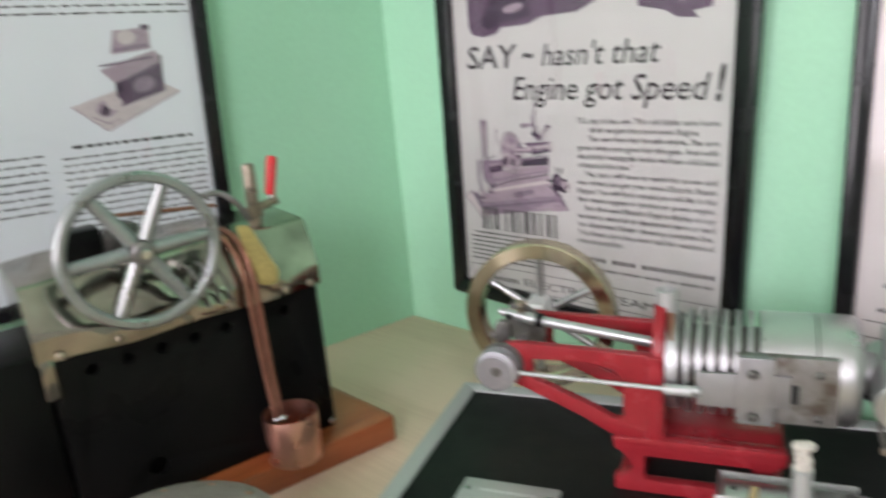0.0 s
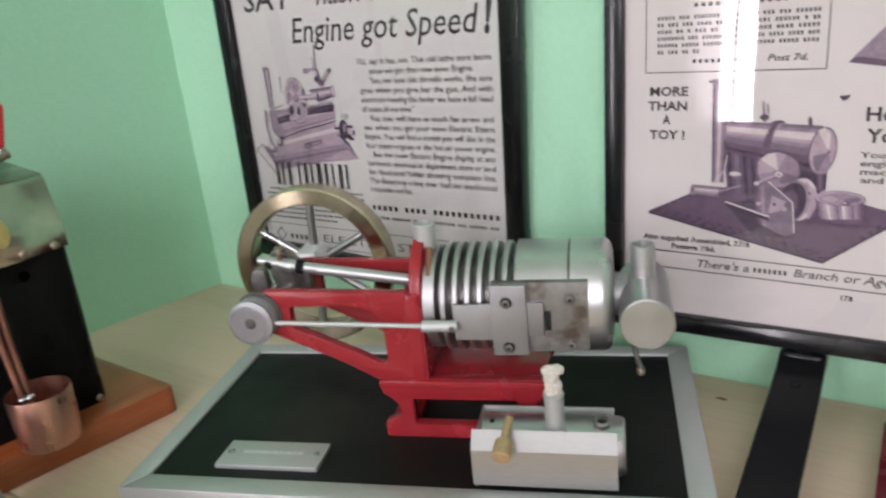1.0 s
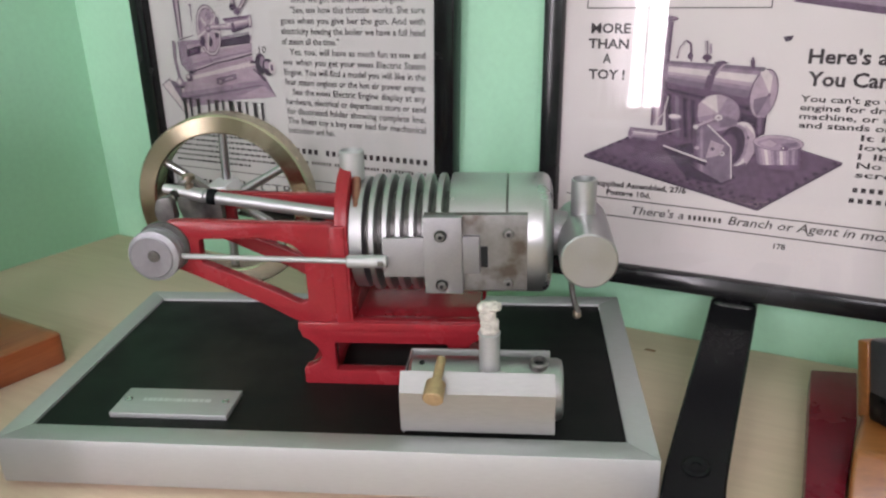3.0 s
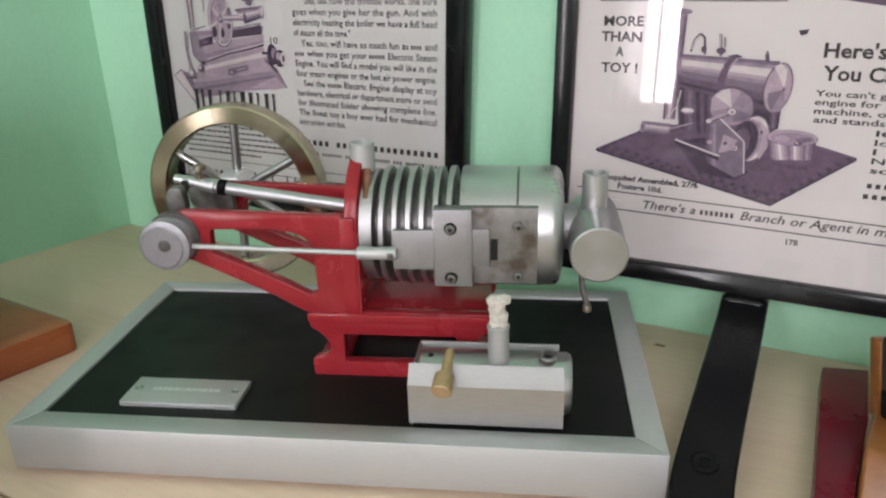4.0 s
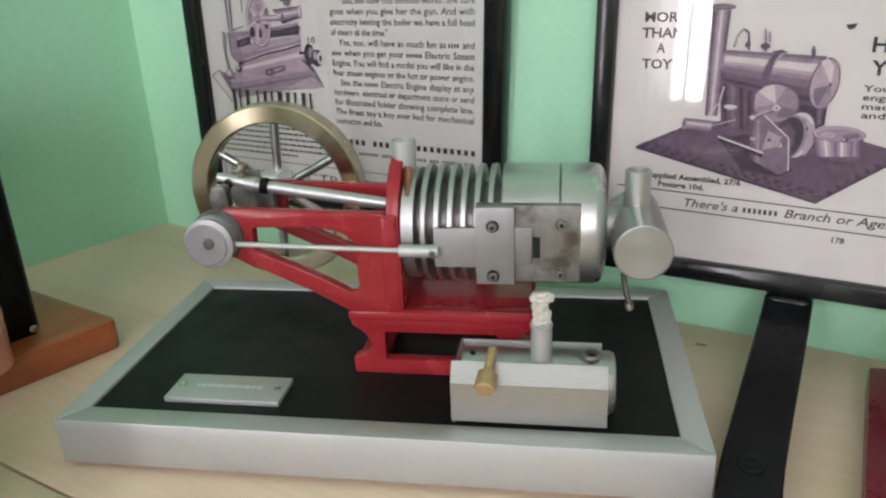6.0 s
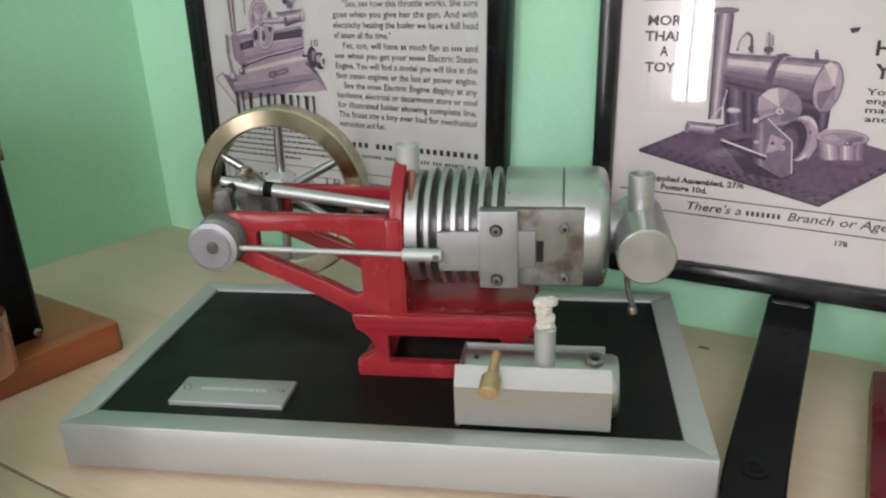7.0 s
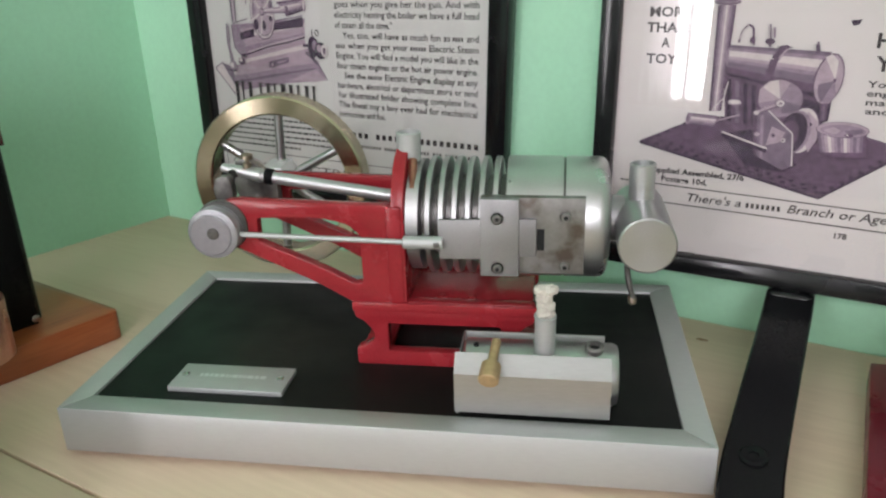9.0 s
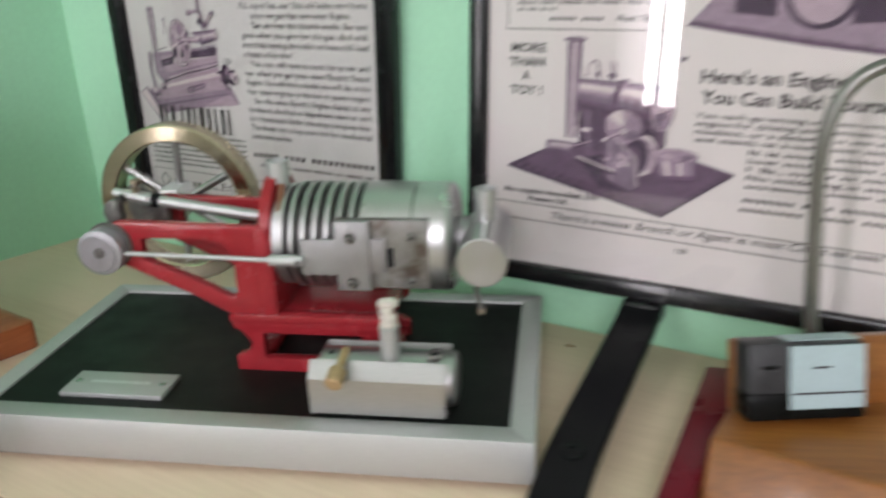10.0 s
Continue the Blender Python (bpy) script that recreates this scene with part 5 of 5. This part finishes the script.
part("corner_post", rod((-0.0425, 0.030, WT), (-0.0425, 0.030, 0.1305), 0.0075, 0.001, 24), BLACKE, fire)
for x in (-0.0455, -0.200):
    part("foot_screw", lathe((x + 0.004, 0.0205, WT + 0.004), (0, -1, 0), [(0, 0.0024), (0.0012, 0.0024), (0.002, 0)], 14), STEEL, fire)
# chrome hood, bent over the top
HOOD = [(0.0180, 0.1265), (0.0176, 0.1400), (0.0182, 0.1425), (0.0198, 0.1450), (0.0300, 0.1680), (0.0318, 0.1702), (0.0345, 0.1712), (0.0980, 0.1722), (0.1010, 0.1698), (0.1020, 0.1265)]
hood = bmesh.new()
outer = [Vector((0, y, z)) for y, z in HOOD]
xs = [-0.2125 + 0.1765 * k / 18 for k in range(19)]
rows = []
for k, x in enumerate(xs):
    rows.append([hood.verts.new((x, q.y + 0.0008 * math.sin(k * 1.1 + i * 0.9) , q.z + 0.0010 * math.sin(k * 0.8 + i * 0.75))) for i, q in enumerate(outer)])
for a, b in zip(rows, rows[1:]):
    for i in range(len(outer) - 1):
        hood.faces.new((a[i], a[i + 1], b[i + 1], b[i]))
hood.faces.new(rows[0])
hood.faces.new(rows[-1][::-1])
hoodp = part("hood", hood, CHROME, steam, "bent chrome sheet hood")
for x in (-0.200, -0.168, -0.128, -0.100, -0.062, -0.044):
    part("hood_screw", lathe((x, 0.0172, 0.1300), (0, -1, 0.1), [(0, 0.0026), (0.0010, 0.0026), (0.0018, 0.0014), (0.0020, 0)], 12), TARN, hoodp)
# flywheel in front of the hood
WX, WY, WZ = -0.1490, 0.0060, 0.1810
wheel = part("flywheel", ring((WX, WY, WZ), (0, 1, 0), 0.0392, 0.0455, 0.0075, 72, 0.0016), GREYW, steam, "grey cast flywheel")
for k in range(6):
    t = math.radians(2 + 60 * k)
    e, c = Vector((math.cos(t), 0, math.sin(t))), Vector((WX, WY, WZ))
    part("spoke", rod(c + e * 0.0070, c + e * 0.0390, 0.0046, seg=12, r2=0.0037), GREYW if k not in (1, 4) else ALU, wheel)
part("hub", lathe((WX, WY - 0.0070, WZ), (0, 1, 0), [(0, 0.0052), (0.001, 0.0066), (0.013, 0.0072), (0.014, 0.0060)], 24), DULL, wheel)
part("axle", rod((WX, -0.0055, WZ), (WX, 0.0560, WZ), 0.0030, 0.0004), STEEL, wheel)
part("bracket", plate(rounded([(WX - 0.020, 0.1600), (WX + 0.020, 0.1600), (WX + 0.008, 0.1900), (WX - 0.008, 0.1900)], 0.003), [], 0.008, 0.001, at_y(0.0460)), DARKST, steam)
part("cylinder_block", box((WX - 0.034, 0.040, 0.1655), (WX - 0.012, 0.060, 0.1920), 0.002), BLACKE, steam)
part("cross_rod", rod((WX - 0.006, 0.052, 0.1955), (WX + 0.062, 0.052, 0.1880), 0.0013, 0.0003), OLDCOP, steam)
part("steam_pipe", pipe([(WX + 0.045, 0.050, 0.194), (WX + 0.062, 0.046, 0.197), (-0.078, 0.040, 0.190), (-0.070, 0.040, 0.176)], 0.0020), DULL, steam)
# copper pipes into the cup
part("copper_pipe", pipe([(-0.0955, 0.0400, 0.1740), (-0.0930, 0.0230, 0.1690), (-0.0905, 0.0125, 0.1500), (-0.0895, 0.0095, 0.1150), (-0.0890, 0.0070, 0.0800), (-0.0880, 0.0030, 0.0500)], 0.0020), OLDCOP, steam)
part("copper_pipe", pipe([(-0.0890, 0.0410, 0.1740), (-0.0870, 0.0235, 0.1690), (-0.0850, 0.0130, 0.1500), (-0.0845, 0.0095, 0.1150), (-0.0845, 0.0070, 0.0800), (-0.0838, 0.0035, 0.0490)], 0.0020), OLDCOP, steam)
for k in range(3):
    x = -0.106 - 0.0075 * k
    part("feed_pipe", pipe([(x, 0.0300, 0.1600), (x - 0.001, 0.0130, 0.1610), (x + 0.004, 0.0120, 0.1460), (x + 0.007, 0.0150, 0.1340)], 0.0012, 10), DULL, steam)
part("strap", plate(rounded([(-0.0890, 0.1800), (-0.0810, 0.1790), (-0.0660, 0.1450), (-0.0690, 0.1370), (-0.0800, 0.1390)], 0.003), [], 0.0016, 0.0003,
                    Matrix.Translation((0, 0.0150, 0)) @ XZ), YELLOW, steam, "yellowed brass strap")
# whistle and lever with a red grip
stand = part("whistle", lathe((-0.0645, 0.0450, 0.1640), (0.02, 0, 1), [(0, 0.0085), (0.002, 0.0085), (0.003, 0.0045), (0.012, 0.0045), (0.013, 0.0060), (0.018, 0.0060), (0.019, 0.0042), (0.046, 0.0042), (0.048, 0.0034), (0.048, 0)], 24), TARN, steam, "tarnished whistle column")
part("cock", rod((-0.0690, 0.0440, 0.1800), (-0.0470, 0.0440, 0.1850), 0.0030, 0.0005), TARN, stand)
part("lever", rod((-0.0520, 0.0440, 0.1840), (-0.0500, 0.0440, 0.1900), 0.0020), STEEL, stand)
part("grip", lathe((-0.0518, 0.0440, 0.1888), (0.23, 0, 1), [(0, 0.0024), (0.001, 0.0034), (0.024, 0.0036), (0.0262, 0.0026), (0.0264, 0)], 18), REDPL, stand, "red plastic lever grip")

# copper cup under the pipes
cup = thing("copper_cup", STEAM @ pose(-0.0795, 0.0012, WT), "small satin copper cup standing on the wooden base", "cup")
part("bowl", lathe((0, 0, 0), (0, 0, 1), [(0, 0.0165), (0.0008, 0.0175), (0.0330, 0.0182), (0.0336, 0.0180), (0.0334, 0.0173), (0.0060, 0.0167), (0.0050, 0)], 48), COPPER, cup)
for dx, dy in ((-0.0086, 0.0023), (-0.0045, 0.0018)):
    bead = bmesh.new()
    bmesh.ops.create_icosphere(bead, subdivisions=3, radius=0.0030, matrix=Matrix.Translation((dx, dy, 0.0300)))
    part("pipe_tip", bead, STEEL, cup, "bright soldered pipe tip")

# round lidded tin in front
tin = thing("round_tin", pose(-0.083, -0.093, 0), "round grey metal tin with a riveted domed lid", "tin")
part("body", lathe((0, 0, 0), (0, 0, 1), [(0, 0.0570), (0.001, 0.0580), (0.0435, 0.0580)], 64), TINGREY, tin)
lid = part("lid", lathe((0, 0, 0.0400), (0, 0, 1), [(0, 0.0595), (0.0060, 0.0600), (0.0085, 0.0590), (0.0100, 0.0560), (0.0122, 0.0450), (0.0140, 0.0250), (0.0145, 0)], 64), TINGREY, tin, "domed lid")
for k in range(12):
    t = 2 * math.pi * k / 12 + 0.2
    part("rivet", lathe((0.051 * math.cos(t), 0.051 * math.sin(t), 0.0503), (0.1 * math.cos(t), 0.1 * math.sin(t), 1), [(0, 0.0026), (0.0007, 0.0022), (0.0011, 0)], 12), COPPER, lid)

# ---- the black stand under the wide picture ----
stand_line = [(0.276, -0.095, 0.0030), (0.288, -0.055, 0.0048), (0.2985, -0.012, 0.0100), (0.3105, 0.024, 0.0165), (0.3380, 0.101, 0.0285), (0.3455, 0.1225, 0.0345)]
easel = thing("picture_stand", pose(0.30, 0.0, 0), "black painted steel stand holding the framed picture", "picture stand")
SO = Matrix.Translation((-0.30, 0, 0))
strip = bmesh.new()
side = Vector((0.9367, -0.3502, 0)) * 0.0135
rows = []
for i, q in enumerate(spline(stand_line, 6)):
    hs = side * (1.0 - 0.10 * i / 30)
    c = 0.0012
    rows.append([strip.verts.new(q + v) for v in (-hs + Vector((0, 0, -0.003)), -hs + Vector((0, 0, 0.003 - c)), -hs * 0.92 + Vector((0, 0, 0.003)),
                                                  hs * 0.92 + Vector((0, 0, 0.003)), hs + Vector((0, 0, 0.003 - c)), hs + Vector((0, 0, -0.003)))])
for a, b in zip(rows, rows[1:]):
    for k in range(6):
        strip.faces.new((a[k], a[(k + 1) % 6], b[(k + 1) % 6], b[k]))
strip.faces.new(rows[0][::-1])
strip.faces.new(rows[-1])
strip.transform(SO)
part("foot", strip, BLACKM, easel)
UP = page_matrix((0.3462, 0.1245, 0), (0.9367, -0.3502, 0), (0.0210, 0.0561, 0.9982))
part("upright", box((-0.0110, 0.0300, -0.0130), (0.0080, 0.0425, -0.0075), 0.0020, m=SO @ UP), BLACKM, easel)
part("lip", box((-0.0124, 0.0232, -0.0090), (0.0122, 0.0385, 0.0095), 0.0046, m=SO @ UP, seg=4), BLACKF, easel, "rounded glossy black lip")
part("screw", lathe((0.3018 - 0.30, 0.0000, 0.0148), (-0.08, -0.16, 1), [(0, 0.0062), (0.0012, 0.0060), (0.0018, 0.0050), (0.0014, 0.0022), (0.0006, 0.0020), (0.0006, 0)], 24), BLACKM, easel)
part("rivet", lathe((0.3360 - 0.30, 0.0970, 0.0306), (-0.08, -0.16, 1), [(0, 0.0030), (0.0008, 0.0026), (0.0010, 0)], 16), BLACKM, easel)

# ---- things beside the stand ----
red = thing("maroon_board", pose(0.40, 0.03, 0), "dark maroon lacquered strip lying on the table", "board")
part("slab", prism([(x - 0.40, y - 0.03) for x, y in ((0.3795, 0.0900), (0.3060, -0.1150), (0.3200, -0.1150), (0.3580, -0.0140), (0.3845, 0.0420), (0.4020, 0.0880))], 0, 0.0135, 0.0010), MAROON, red)
stand2 = thing("switch_stand", pose(0.43, 0.0, 0.0), "golden brown wooden stand with a black switch box", "switch stand")
MO = Matrix.Translation((-0.43, 0, 0))
block = bmesh.new()
foot = [block.verts.new(MO @ Vector((x, y, 0.0))) for x, y in ((0.3565, -0.0210), (0.4972, -0.0819), (0.5250, 0.0600), (0.3860, 0.0420))]
head = [block.verts.new(MO @ Vector((x, y, 0.0290))) for x, y in ((0.3630, -0.0030), (0.5050, -0.0635), (0.5250, 0.0600), (0.3860, 0.0420))]
block.faces.new(foot[::-1])
block.faces.new(head)
for i in range(4):
    block.faces.new((foot[i], foot[(i + 1) % 4], head[(i + 1) % 4], head[i]))
bmesh.ops.bevel(block, geom=block.edges[:], offset=0.0022, segments=3, profile=0.5, affect="EDGES")
part("block", block, OAK, stand2, "wooden block with a sloping front")
panel_m = MO @ page_matrix((0.3750, 0.0145, 0.0290), (0.986, 0.166, 0), (0, 0.28, 1))
part("panel", box((0.0044, -0.0005, -0.0140), (0.0850, 0.0350, -0.0060), 0.0012, m=panel_m), OAK, stand2)
swb = part("switch_box", box((0.0046, 0.0012, -0.0060), (0.0585, 0.0372, 0.0110), 0.0022, m=panel_m), BLACKB, stand2, "black plastic switch box")
part("paper_label", box((0.0235, 0.0062, 0.0110), (0.0578, 0.0355, 0.0124), m=panel_m), LABEL, swb, "pale blue paper label")
part("switch_base", box((0.0042, 0.0008, -0.0055), (0.0589, 0.0140, 0.0118), 0.0015, m=panel_m), BLACKE, swb, "black lower half of the switch")
part("paper_label", box((0.0240, 0.0371, -0.0040), (0.0575, 0.0376, 0.0085), m=panel_m), LABEL, swb, "pale blue paper label")
lines = bmesh.new()
for y, xa, xb in ((0.0250, 0.034, 0.042), (0.0130, 0.025, 0.057)):
    lines.faces.new([lines.verts.new(panel_m @ Vector(v)) for v in ((xa, y, 0.0126), (xb, y, 0.0126), (xb, y + 0.0010, 0.0126), (xa, y + 0.0010, 0.0126))])
part("print", lines, INK, swb)
part("toggle", box((0.0110, 0.0250, 0.0108), (0.0180, 0.0268, 0.0125), 0.0006, m=panel_m), BLACKE, swb)
tube = pipe([(0.4260, 0.0480, 0.0300), (0.4180, 0.0500, 0.0600), (0.4130, 0.0500, 0.1100), (0.4105, 0.0500, 0.1450), (0.4140, 0.0500, 0.1690), (0.4240, 0.0500, 0.1830), (0.4400, 0.0500, 0.1880), (0.4560, 0.0500, 0.1820), (0.4640, 0.0500, 0.1700)], 0.0034, 16)
tube.transform(MO)
part("bent_tube", tube, TUBE, stand2, "bent grey metal tube")
part("tube_socket", rod(MO @ Vector((0.4260, 0.0480, 0.0290)), MO @ Vector((0.4255, 0.0482, 0.0400)), 0.0055, 0.0008), DULL, stand2)
